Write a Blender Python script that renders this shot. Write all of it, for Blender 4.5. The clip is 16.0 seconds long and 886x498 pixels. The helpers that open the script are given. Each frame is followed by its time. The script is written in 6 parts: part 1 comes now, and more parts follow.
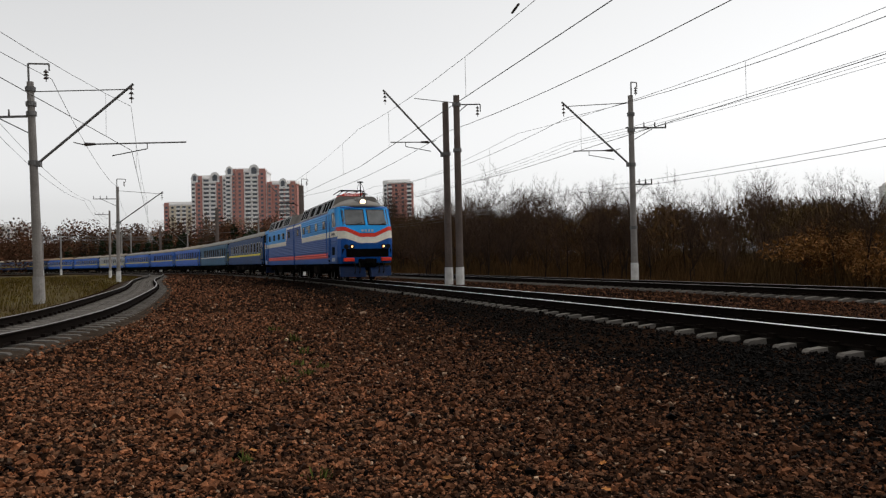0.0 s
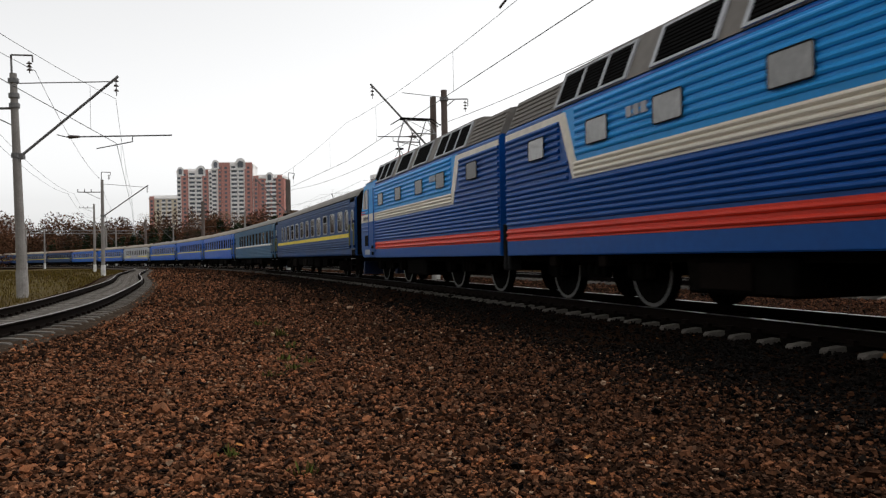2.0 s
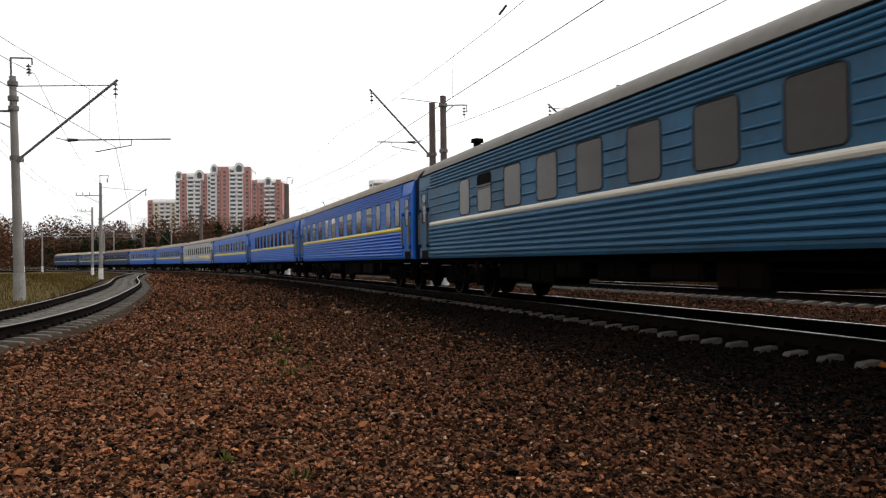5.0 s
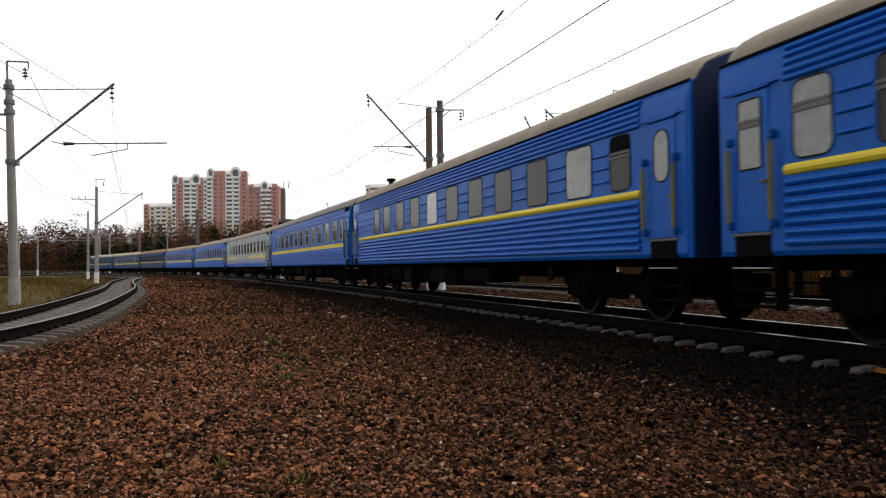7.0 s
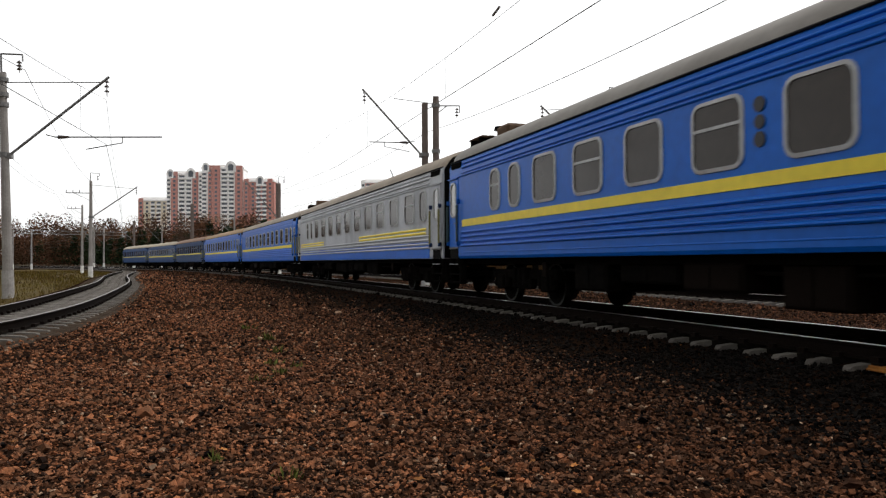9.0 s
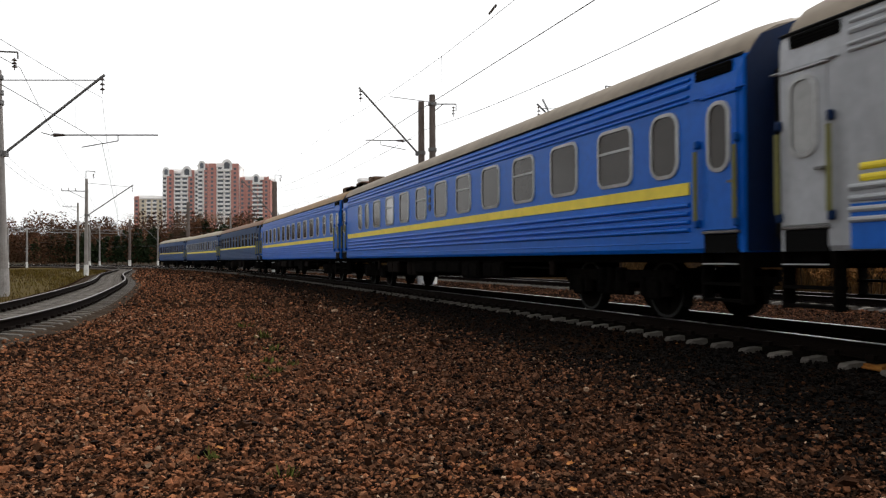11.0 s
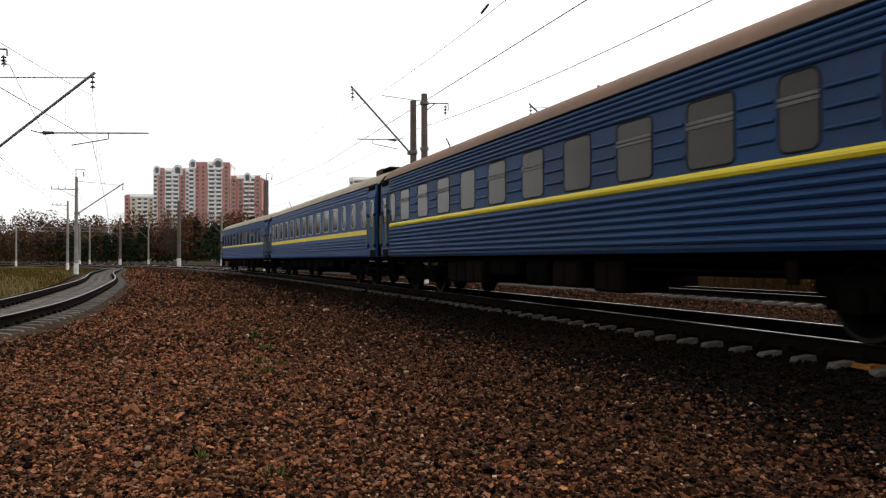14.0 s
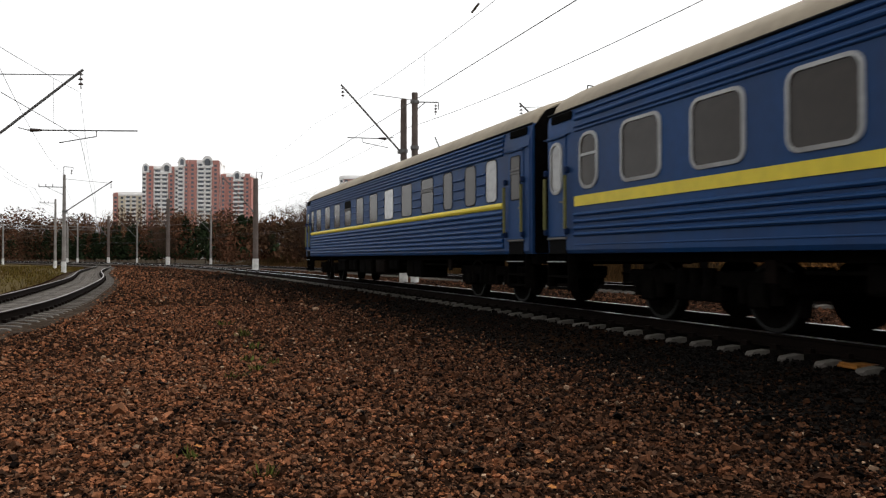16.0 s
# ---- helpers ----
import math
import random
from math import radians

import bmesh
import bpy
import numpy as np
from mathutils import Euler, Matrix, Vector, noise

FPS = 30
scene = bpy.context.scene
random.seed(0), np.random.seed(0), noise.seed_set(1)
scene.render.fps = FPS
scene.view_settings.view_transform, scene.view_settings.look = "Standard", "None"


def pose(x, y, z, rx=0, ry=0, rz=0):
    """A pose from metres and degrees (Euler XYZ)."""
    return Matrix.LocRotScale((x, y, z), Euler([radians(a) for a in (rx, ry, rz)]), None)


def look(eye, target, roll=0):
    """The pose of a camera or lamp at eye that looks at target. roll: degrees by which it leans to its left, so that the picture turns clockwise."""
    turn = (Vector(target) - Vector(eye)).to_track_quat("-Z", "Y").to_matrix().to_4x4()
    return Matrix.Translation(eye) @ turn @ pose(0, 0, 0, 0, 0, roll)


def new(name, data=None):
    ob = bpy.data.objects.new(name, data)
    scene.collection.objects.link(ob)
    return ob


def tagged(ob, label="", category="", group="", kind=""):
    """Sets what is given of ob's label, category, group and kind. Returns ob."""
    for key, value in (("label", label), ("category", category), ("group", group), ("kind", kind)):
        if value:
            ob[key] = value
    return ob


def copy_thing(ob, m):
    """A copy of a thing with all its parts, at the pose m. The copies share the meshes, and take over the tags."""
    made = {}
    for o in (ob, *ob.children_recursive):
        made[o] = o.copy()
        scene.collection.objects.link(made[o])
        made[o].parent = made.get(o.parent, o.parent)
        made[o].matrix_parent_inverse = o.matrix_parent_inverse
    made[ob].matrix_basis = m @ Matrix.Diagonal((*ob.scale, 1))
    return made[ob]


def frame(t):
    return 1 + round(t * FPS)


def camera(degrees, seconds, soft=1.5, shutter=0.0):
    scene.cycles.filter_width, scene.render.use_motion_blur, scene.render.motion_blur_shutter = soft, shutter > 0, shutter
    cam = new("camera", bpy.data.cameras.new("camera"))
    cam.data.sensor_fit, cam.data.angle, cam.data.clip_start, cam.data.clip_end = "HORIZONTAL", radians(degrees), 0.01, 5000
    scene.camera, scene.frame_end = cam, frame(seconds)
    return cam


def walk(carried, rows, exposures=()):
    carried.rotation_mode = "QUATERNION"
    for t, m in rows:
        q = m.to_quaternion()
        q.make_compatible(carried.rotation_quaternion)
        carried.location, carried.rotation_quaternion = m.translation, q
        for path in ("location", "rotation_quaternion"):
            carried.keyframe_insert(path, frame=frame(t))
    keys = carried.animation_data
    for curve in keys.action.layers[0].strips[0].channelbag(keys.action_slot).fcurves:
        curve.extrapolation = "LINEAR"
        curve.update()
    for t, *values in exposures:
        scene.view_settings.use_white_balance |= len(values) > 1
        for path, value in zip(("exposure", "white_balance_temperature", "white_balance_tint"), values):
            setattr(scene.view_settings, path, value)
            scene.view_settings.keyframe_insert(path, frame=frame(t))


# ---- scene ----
cam = camera(61.0, 16.0, soft=1.25, shutter=0.12)
EYE_Z = 0.976
# seconds, tilt, lean, turn of the hand-held camera, in degrees
AIM = [(0, 0.91, -1.23, 0.0), (0.5, 0.81, -1.17, -0.18), (1, 0.72, -1.1, -0.45), (1.5, 0.52, -0.95, -0.62), (2, 0.49, -1.06, -0.97),
       (2.5, 0.84, -1.1, -1.05), (3, 1.03, -0.99, -1.07), (3.5, 1.16, -0.84, -1.12), (4, 0.8, -0.75, -1.16), (5.2, 0.95, -0.66, -1.1),
       (6.5, 1.15, -0.57, -1.04), (7, 1.27, -0.56, -1.39), (7.5, 0.82, -0.53, -1.31), (8, 0.57, -0.54, -1.38), (8.5, 0.58, -0.56, -1.49),
       (9, 0.96, -0.24, -1.75), (10.2, 0.88, -0.22, -1.92), (11.5, 0.82, -0.2, -2.09), (12, 0.92, -0.17, -2.17), (12.5, 0.89, -0.25, -2.27),
       (13, 0.82, -0.14, -2.54), (13.5, 0.67, -0.04, -2.53), (14, 0.77, -0.13, -2.64), (14.5, 0.83, -0.03, -2.97), (15, 0.77, -0.02, -3.17),
       (15.5, 0.79, -0.01, -3.31), (16, 0.69, -0.02, -3.39)]
walk(cam, [(t, pose(0.016 * t / 16, 0, EYE_Z, 90 + a, 0, c) @ pose(0, 0, 0, 0, 0, b)) for t, a, b, c in AIM],
     exposures=[(0, 0.12), (1.0, 0.16), (2.5, 0.5), (4, 0.66), (8, 0.72), (12, 0.72), (16, 0.68)])

# ---- sky and sun: a bright overcast afternoon ----
SUN_TURN, SUN_UP = 62.0, 64.0
world = bpy.data.worlds.new("overcast_sky")
scene.world = world
world.use_nodes = True
wn, wl = world.node_tree.nodes, world.node_tree.links
sky = wn.new("ShaderNodeTexSky")
sky.sky_type, sky.sun_disc = "NISHITA", False
sky.sun_elevation, sky.sun_rotation = radians(SUN_UP), radians(SUN_TURN)
sky.air_density, sky.dust_density, sky.ozone_density = 1.0, 1.5, 1.0
grey = wn.new("ShaderNodeHueSaturation")
grey.inputs["Saturation"].default_value = 0.03
wl.new(sky.outputs["Color"], grey.inputs["Color"])
wl.new(grey.outputs["Color"], wn["Background"].inputs["Color"])
wn["Background"].inputs["Strength"].default_value = 0.15
sun_data = bpy.data.lights.new("sun", "SUN")
sun_data.energy, sun_data.angle, sun_data.color = 0.7, radians(40), (1.0, 0.97, 0.93)
sun = new("sun", sun_data)
a, e = radians(SUN_TURN), radians(SUN_UP)
sun.matrix_world = look((0, 0, 60), (-60 * math.sin(a) * math.cos(e), -60 * math.cos(a) * math.cos(e), 60 - 60 * math.sin(e)))


# ---- materials ----
def mat(name, colour, rough=0.7, metal=0.0, vary=0.25, grain=30.0, patch=1.5, bump=0.15, dark=None, rand=0.0, island=False, coat=0.0, dirt=None, spec=None):
    """Colour with grain and patches; dark: a second colour in large patches; rand: change from piece to piece; dirt: (colour, amount)."""
    m = bpy.data.materials.new(name)
    m.use_nodes = True
    n, l = m.node_tree.nodes, m.node_tree.links
    b = n["Principled BSDF"]
    b.inputs["Roughness"].default_value, b.inputs["Metallic"].default_value = rough, metal
    b.inputs["Coat Weight"].default_value, b.inputs["Specular IOR Level"].default_value = coat, (0.06 if rough > 0.78 else 0.5) if spec is None else spec
    tc = n.new("ShaderNodeTexCoord")
    fine, wide = n.new("ShaderNodeTexNoise"), n.new("ShaderNodeTexNoise")
    fine.inputs["Scale"].default_value, fine.inputs["Detail"].default_value = grain, 4
    wide.inputs["Scale"].default_value, wide.inputs["Detail"].default_value = patch, 5
    for t in (fine, wide):
        l.new(tc.outputs["Object"], t.inputs["Vector"])
    mix = n.new("ShaderNodeMix")
    mix.data_type = "RGBA"
    mix.inputs["A"].default_value = (*colour, 1)
    mix.inputs["B"].default_value = (*(dark or [c * (1 - vary) for c in colour]), 1)
    ramp = n.new("ShaderNodeValToRGB")
    ramp.color_ramp.elements[0].position, ramp.color_ramp.elements[1].position = 0.35, 0.68
    l.new(wide.outputs["Fac"], ramp.inputs["Fac"])
    l.new(ramp.outputs["Color"], mix.inputs["Factor"])
    hsv = n.new("ShaderNodeHueSaturation")
    l.new(mix.outputs["Result"], hsv.inputs["Color"])
    mr = n.new("ShaderNodeMapRange")
    mr.inputs["From Min"].default_value, mr.inputs["From Max"].default_value = 0.25, 0.75
    mr.inputs["To Min"].default_value, mr.inputs["To Max"].default_value = 1 - vary, 1 + vary
    l.new(fine.outputs["Fac"], mr.inputs["Value"])
    value = mr.outputs["Result"]
    if rand:
        if island:
            src = n.new("ShaderNodeNewGeometry").outputs["Random Per Island"]
        else:
            src = n.new("ShaderNodeObjectInfo").outputs["Random"]
        r2 = n.new("ShaderNodeMapRange")
        r2.inputs["To Min"].default_value, r2.inputs["To Max"].default_value = max(0.05, 1 - rand), 1 + rand
        l.new(src, r2.inputs["Value"])
        if rand > 1:                                      # a few much lighter pieces
            pw = n.new("ShaderNodeMath")
            pw.operation = "POWER"
            pw.inputs[1].default_value = 1.4
            l.new(r2.outputs["Result"], pw.inputs[0])
            r2 = pw
        mul = n.new("ShaderNodeMath")
        mul.operation = "MULTIPLY"
        l.new(value, mul.inputs[0])
        l.new(r2.outputs[0], mul.inputs[1])
        value = mul.outputs[0]
    l.new(value, hsv.inputs["Value"])
    out = hsv.outputs["Color"]
    if dirt:
        dn = n.new("ShaderNodeTexNoise")
        dn.inputs["Scale"].default_value, dn.inputs["Detail"].default_value = 0.9, 8
        mp = n.new("ShaderNodeMapping")
        mp.inputs["Scale"].default_value = (1.0, 1.0, 0.25)
        l.new(tc.outputs["Object"], mp.inputs["Vector"])
        l.new(mp.outputs["Vector"], dn.inputs["Vector"])
        dr = n.new("ShaderNodeMapRange")
        dr.inputs["From Min"].default_value, dr.inputs["From Max"].default_value = 0.42, 0.75
        dr.inputs["To Max"].default_value = dirt[1]
        l.new(dn.outputs["Fac"], dr.inputs["Value"])
        dm = n.new("ShaderNodeMix")
        dm.data_type = "RGBA"
        dm.inputs["B"].default_value = (*dirt[0], 1)
        l.new(out, dm.inputs["A"])
        l.new(dr.outputs["Result"], dm.inputs["Factor"])
        out = dm.outputs["Result"]
    l.new(out, b.inputs["Base Color"])
    if bump:
        bp = n.new("ShaderNodeBump")
        bp.inputs["Strength"].default_value, bp.inputs["Distance"].default_value = bump, 0.01
        l.new(fine.outputs["Fac"], bp.inputs["Height"])
        l.new(bp.outputs["Normal"], b.inputs["Normal"])
    return m


def glow(name, colour, strength):
    m = bpy.data.materials.new(name)
    m.use_nodes = True
    b = m.node_tree.nodes["Principled BSDF"]
    b.inputs["Base Color"].default_value = (*colour, 1)
    b.inputs["Emission Color"].default_value = (*colour, 1)
    b.inputs["Emission Strength"].default_value = strength
    return m


DUST = (0.05, 0.044, 0.038)
M_STONE = mat("crushed_stone", (0.128, 0.047, 0.0205), 0.9, spec=0.08, vary=0.4, grain=60, patch=6, bump=0.4, dark=(0.070, 0.036, 0.020), rand=1.15, island=True)
# oil-dark stones; the shade beside the track is painted in as well
M_STONE_OIL_SHADE = mat("oily_shaded_stone", (0.010, 0.0075, 0.006), 0.85, vary=0.3, grain=60, patch=0.35, bump=0.4, dark=(0.0065, 0.006, 0.0055), rand=0.9, island=True, spec=0.02)
# middle tone of that painted dimming
M_STONE_MID = mat("dimmed_stone", (0.066, 0.026, 0.012), 0.9, spec=0.05, vary=0.4, grain=60, patch=6, bump=0.4, dark=(0.038, 0.020, 0.012), rand=1.15, island=True)
M_STONE_PALE = mat("pale_stone", (0.33, 0.215, 0.14), 0.85, vary=0.25, grain=60, patch=2, bump=0.3, rand=0.5, island=True)
# dark bed: the shade between the loose stones is put into its colour
M_BALLAST = mat("shaded_ballast_bed", (0.021, 0.011, 0.0065), 0.95, vary=0.5, grain=18, patch=0.2, bump=0.8, dark=(0.008, 0.005, 0.0038), spec=0.0)
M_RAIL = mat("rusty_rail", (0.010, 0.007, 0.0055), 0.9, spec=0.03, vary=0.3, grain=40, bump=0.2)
M_RAILHEAD = mat("worn_rail_head", (0.7, 0.7, 0.7), 0.3, 1.0, vary=0.1, grain=60, bump=0.03)
# darker than bare concrete: the passing train's shade is painted in
M_SLEEPER = mat("sleeper_concrete", (0.125, 0.113, 0.10), 0.9, vary=0.25, grain=25, patch=2, bump=0.3, dark=(0.12, 0.105, 0.09), rand=0.2)
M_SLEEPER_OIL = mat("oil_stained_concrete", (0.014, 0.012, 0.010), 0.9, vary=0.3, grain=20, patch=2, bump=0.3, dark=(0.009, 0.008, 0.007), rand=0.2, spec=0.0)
M_POLE = mat("pole_concrete", (0.29, 0.27, 0.25), 0.9, vary=0.2, grain=20, patch=0.8, bump=0.3, dark=(0.2, 0.18, 0.165))
M_POLE_DARK = mat("aged_pole_concrete", (0.15, 0.12, 0.105), 0.9, vary=0.25, grain=20, patch=0.8, bump=0.3, dark=(0.1, 0.08, 0.07))
M_WHITE = mat("whitewash", (0.72, 0.71, 0.68), 0.9, vary=0.12, grain=15, patch=3, bump=0.2, dark=(0.55, 0.53, 0.5))
M_WORNBASE = mat("worn_whitewash", (0.36, 0.34, 0.32), 0.9, vary=0.2, grain=15, patch=3, bump=0.2, dark=(0.27, 0.25, 0.235))
M_STEEL = mat("galvanised_steel", (0.16, 0.155, 0.15), 0.6, 0.3, vary=0.25, grain=20, bump=0.1)
M_WIRE = mat("copper_wire", (0.09, 0.085, 0.08), 0.6, 0.4, vary=0.1, bump=0)
M_INSUL = mat("glazed_insulator", (0.05, 0.035, 0.03), 0.25, vary=0.1, bump=0)
M_GRASS = mat("autumn_grass", (0.070, 0.052, 0.009), 0.95, vary=0.4, grain=10, patch=0.12, bump=0.8, dark=(0.055, 0.034, 0.011))
M_BLADE = mat("grass_blades", (0.080, 0.060, 0.010), 0.9, vary=0.3, grain=4, patch=0.15, bump=0, dark=(0.070, 0.043, 0.013), rand=0.4, island=True)
M_EARTH = mat("leaf_litter_ground", (0.04, 0.027, 0.015), 1.0, vary=0.5, grain=3, patch=0.06, bump=0.6, dark=(0.03, 0.025, 0.013))
M_BARK = mat("bare_bark", (0.030, 0.021, 0.016), 0.95, spec=0.05, vary=0.3, grain=12, patch=0.8, bump=0.3, rand=0.3)
M_TWIG = mat("bare_twigs", (0.066, 0.042, 0.029), 1.0, spec=0.0, vary=0.3, grain=2, patch=0.3, bump=0, rand=0.35)
M_BRUSH = mat("brown_brushwood", (0.095, 0.050, 0.020), 1.0, spec=0.0, vary=0.3, grain=0.8, patch=0.06, bump=0, dark=(0.060, 0.040, 0.018), rand=0.6, island=True)
M_RUST_LEAF = mat("rust_coloured_leaves", (0.20, 0.095, 0.03), 0.95, vary=0.3, grain=2, patch=0.3, bump=0, rand=0.5, island=True)
M_RUSSET = mat("russet_wood", (0.10, 0.045, 0.026), 1.0, spec=0.0, vary=0.3, grain=0.8, patch=0.05, bump=0, dark=(0.05, 0.032, 0.018), rand=0.6, island=True)
M_PINE = mat("pine_needles", (0.022, 0.033, 0.014), 0.95, vary=0.3, grain=2, patch=0.2, bump=0, rand=0.5, island=True)
M_GLASS = mat("carriage_glass", (0.040, 0.031, 0.024), 0.12, vary=0.35, grain=2, patch=1.2, bump=0.0, spec=0.2)
# base lighter than the carriage panes: the sky's reflection is painted in
M_SCREEN = mat("sky_grey_cab_glass", (0.10, 0.105, 0.105), 0.1, vary=0.3, grain=2, patch=1.2, bump=0.0, coat=0.6)
M_RUBBER = mat("black_rubber", (0.02, 0.02, 0.02), 0.8, vary=0.3, grain=20)
# near-black: the shade beneath the train is put into this colour
M_UNDER = mat("shaded_underframe", (0.0045, 0.0042, 0.004), 0.95, vary=0.4, grain=9, patch=1.5, bump=0.3, dark=(0.007, 0.006, 0.005), spec=0.01)
M_DULLHEAD = mat("dull_rail_head", (0.16, 0.14, 0.13), 0.5, 0.6, vary=0.2, grain=40, bump=0.03)
M_TYRE = mat("wheel_tyre", (0.10, 0.097, 0.094), 0.6, 0.2, vary=0.15, grain=20)
M_FRAME = mat("grey_window_frame", (0.48, 0.49, 0.49), 0.6, vary=0.15, grain=10)
# coach tyres: shade under the floor painted in, unlike the paler wheel_tyre
M_SHADED_TYRE = mat("shaded_tyre", (0.007, 0.0068, 0.0065), 0.6, vary=0.2, grain=20, spec=0.2)
M_YELLOW = mat("yellow_stripe", (0.93, 0.74, 0.03), 0.5, vary=0.08, grain=5, dirt=(DUST, 0.12))


# ---- small builders ----
def part(name, bm, material, parent=None, label="", smooth=False):
    me = bpy.data.meshes.new(name)
    bm.to_mesh(me)
    bm.free()
    for m in material if isinstance(material, (list, tuple)) else [material]:
        me.materials.append(m)
    if smooth:
        me.shade_smooth()
    ob = new(name, me)
    ob.parent = parent
    return tagged(ob, label) if label else ob


def shared(name, me, parent, m):
    ob = new(name, me)
    ob.parent, ob.matrix_basis = parent, m
    return ob


def raw(name, verts, faces, material, parent=None):
    me = bpy.data.meshes.new(name)
    me.from_pydata(verts, [], faces)
    for m in material if isinstance(material, (list, tuple)) else [material]:
        me.materials.append(m)
    ob = new(name, me)
    ob.parent = parent
    return ob


def box(bm, x0, x1, y0, y1, z0, z1, bevel=0.0, mi=0):
    r = bmesh.ops.create_cube(bm, size=1, matrix=Matrix.LocRotScale(((x0 + x1) / 2, (y0 + y1) / 2, (z0 + z1) / 2), None, (x1 - x0, y1 - y0, z1 - z0)))
    vs = r["verts"]
    if mi:
        for f in {f for v in vs for f in v.link_faces}:
            f.material_index = mi
    if bevel:
        bmesh.ops.bevel(bm, geom=list({e for v in vs for e in v.link_edges}), offset=bevel, segments=1, affect="EDGES")
    return bm


def rod(bm, p, q, r0, r1=None, n=8):
    p, q = Vector(p), Vector(q)
    d = q - p
    m = Matrix.Translation((p + q) / 2) @ d.to_track_quat("Z", "Y").to_matrix().to_4x4()
    bmesh.ops.create_cone(bm, cap_ends=True, segments=n, radius1=r0, radius2=r0 if r1 is None else r1, depth=d.length, matrix=m)
    return bm


def sweep(bm, path, profile, closed=True, mi=0):
    """Sweeps a profile (side, up) along a path of (point, side vector)."""
    rings = [[bm.verts.new((p[0] + s[0] * o, p[1] + s[1] * o, p[2] + u)) for o, u in profile] for p, s in path]
    k = len(profile)
    for a, b in zip(rings, rings[1:]):
        for i in range(k if closed else k - 1):
            j = (i + 1) % k
            f = bm.faces.new((a[i], a[j], b[j], b[i]))
            f.material_index = mi
    return rings


B = bmesh.new

# ---- the lines of the three tracks ----
S_MIN, S_MAX, DS = -760.0, 220.0, 1.0
_s = np.arange(S_MIN, S_MAX + DS, DS)
_c = np.clip(_s, -330, 45)
_bend = -1.096e-3 + 1.1382e-5 * _c + 0.6801e-7 * _c ** 2 / 2
_bend[_s > 60] = 0
_i0 = int(-S_MIN / DS)
_th = np.concatenate([[0], np.cumsum((_bend[1:] + _bend[:-1]) / 2 * DS)])
_th += 0.2875 - _th[_i0]
_dx, _dy = np.sin(_th), -np.cos(_th)
_x = np.concatenate([[0], np.cumsum((_dx[1:] + _dx[:-1]) / 2 * DS)])
_y = np.concatenate([[0], np.cumsum((_dy[1:] + _dy[:-1]) / 2 * DS)])
_x += 6.7619 - _x[_i0]
_y += 6.2229 - _y[_i0]


def along(s, off=0.0):
    """The place on the main line at s, off metres to its far side; its direction of travel; the vector to the far side."""
    x, y, t = np.interp(s, _s, _x), np.interp(s, _s, _y), np.interp(s, _s, _th)
    d, n = (math.sin(t), -math.cos(t)), (math.cos(t), math.sin(t))
    return (x + n[0] * off, y + n[1] * off), d, n
# the side track, a smooth line through its bends
_LP = [(-6.6, -60), (-6.75, -30), (-6.9, -8), (-7.2, 4), (-7.6, 11.2), (-8.25, 15.2), (-9.5, 20), (-12.1, 28.2), (-15.2, 37.4), (-18.1, 45.2), (-25.4, 64)]
for _q in range(-108, -760, -30):
    (_px, _py), _, _ = along(_q, -8.6)
    _LP.append((_px, _py))


def smooth_line(pts, step):
    p = [Vector((*a, 0)) for a in pts]
    p = [2 * p[0] - p[1]] + p + [2 * p[-1] - p[-2]]
    out = []
    for a, b, c, d in zip(p, p[1:], p[2:], p[3:]):
        n = max(2, int((c - b).length / step))
        for i in range(n):
            t = i / n
            out.append(0.5 * (2 * b + (c - a) * t + (2 * a - 5 * b + 4 * c - d) * t * t + (3 * b - a - 3 * c + d) * t ** 3))
    return out


LEFT = smooth_line(_LP, 0.5)
_len = np.concatenate([[0], np.cumsum([(b - a).length for a, b in zip(LEFT, LEFT[1:])])])
_lx, _ly = np.array([p.x for p in LEFT]), np.array([p.y for p in LEFT])


def aside(u, off=0.0):
    """The place on the side track u metres from its start, off metres to its right."""
    x, y = np.interp(u, _len, _lx), np.interp(u, _len, _ly)
    d = Vector((np.interp(u + 1, _len, _lx) - np.interp(u - 1, _len, _lx), np.interp(u + 1, _len, _ly) - np.interp(u - 1, _len, _ly))).normalized()
    return (x + d.y * off, y - d.x * off), (d.x, d.y), (d.y, -d.x)


# ---- ground ----
TRACK2 = 8.1
_my, _mx = _y[::-1], _x[::-1]          # rising y


def main_x(y):
    return np.interp(y, _my, _mx)


def left_x(y):
    return np.interp(y, _ly, _lx)


def bed_height(x, y):
    """Height of the ballast: level with the sleepers along the tracks, a little lower between them."""
    t = np.interp(y, _my, _th[::-1])
    o = (x - main_x(y)) * np.cos(t)
    ol = (x - left_x(y)) * 0.97
    near = np.minimum(np.minimum(np.abs(o), np.abs(o - TRACK2)), np.abs(ol))
    z = -0.275 - 0.09 * np.clip((near - 1.5) / 1.6, 0, 1)
    return z + 0.008 * np.sin(x * 1.7 + y * 0.6) + 0.007 * np.sin(y * 1.3 - x * 0.8) + 0.006 * np.sin(x * 4.1 + 1.3 * y)


def ground_height(x, y):
    r = math.hypot(x, y)
    if y > 5 and x > main_x(min(y, 300)):
        base = -0.55
    else:
        base = -0.62
    return base - 0.1 + 0.12 * math.sin(x * 0.11) * math.sin(y * 0.09) + (0.0 if r < 300 else min(6.0, (r - 300) * 0.004))


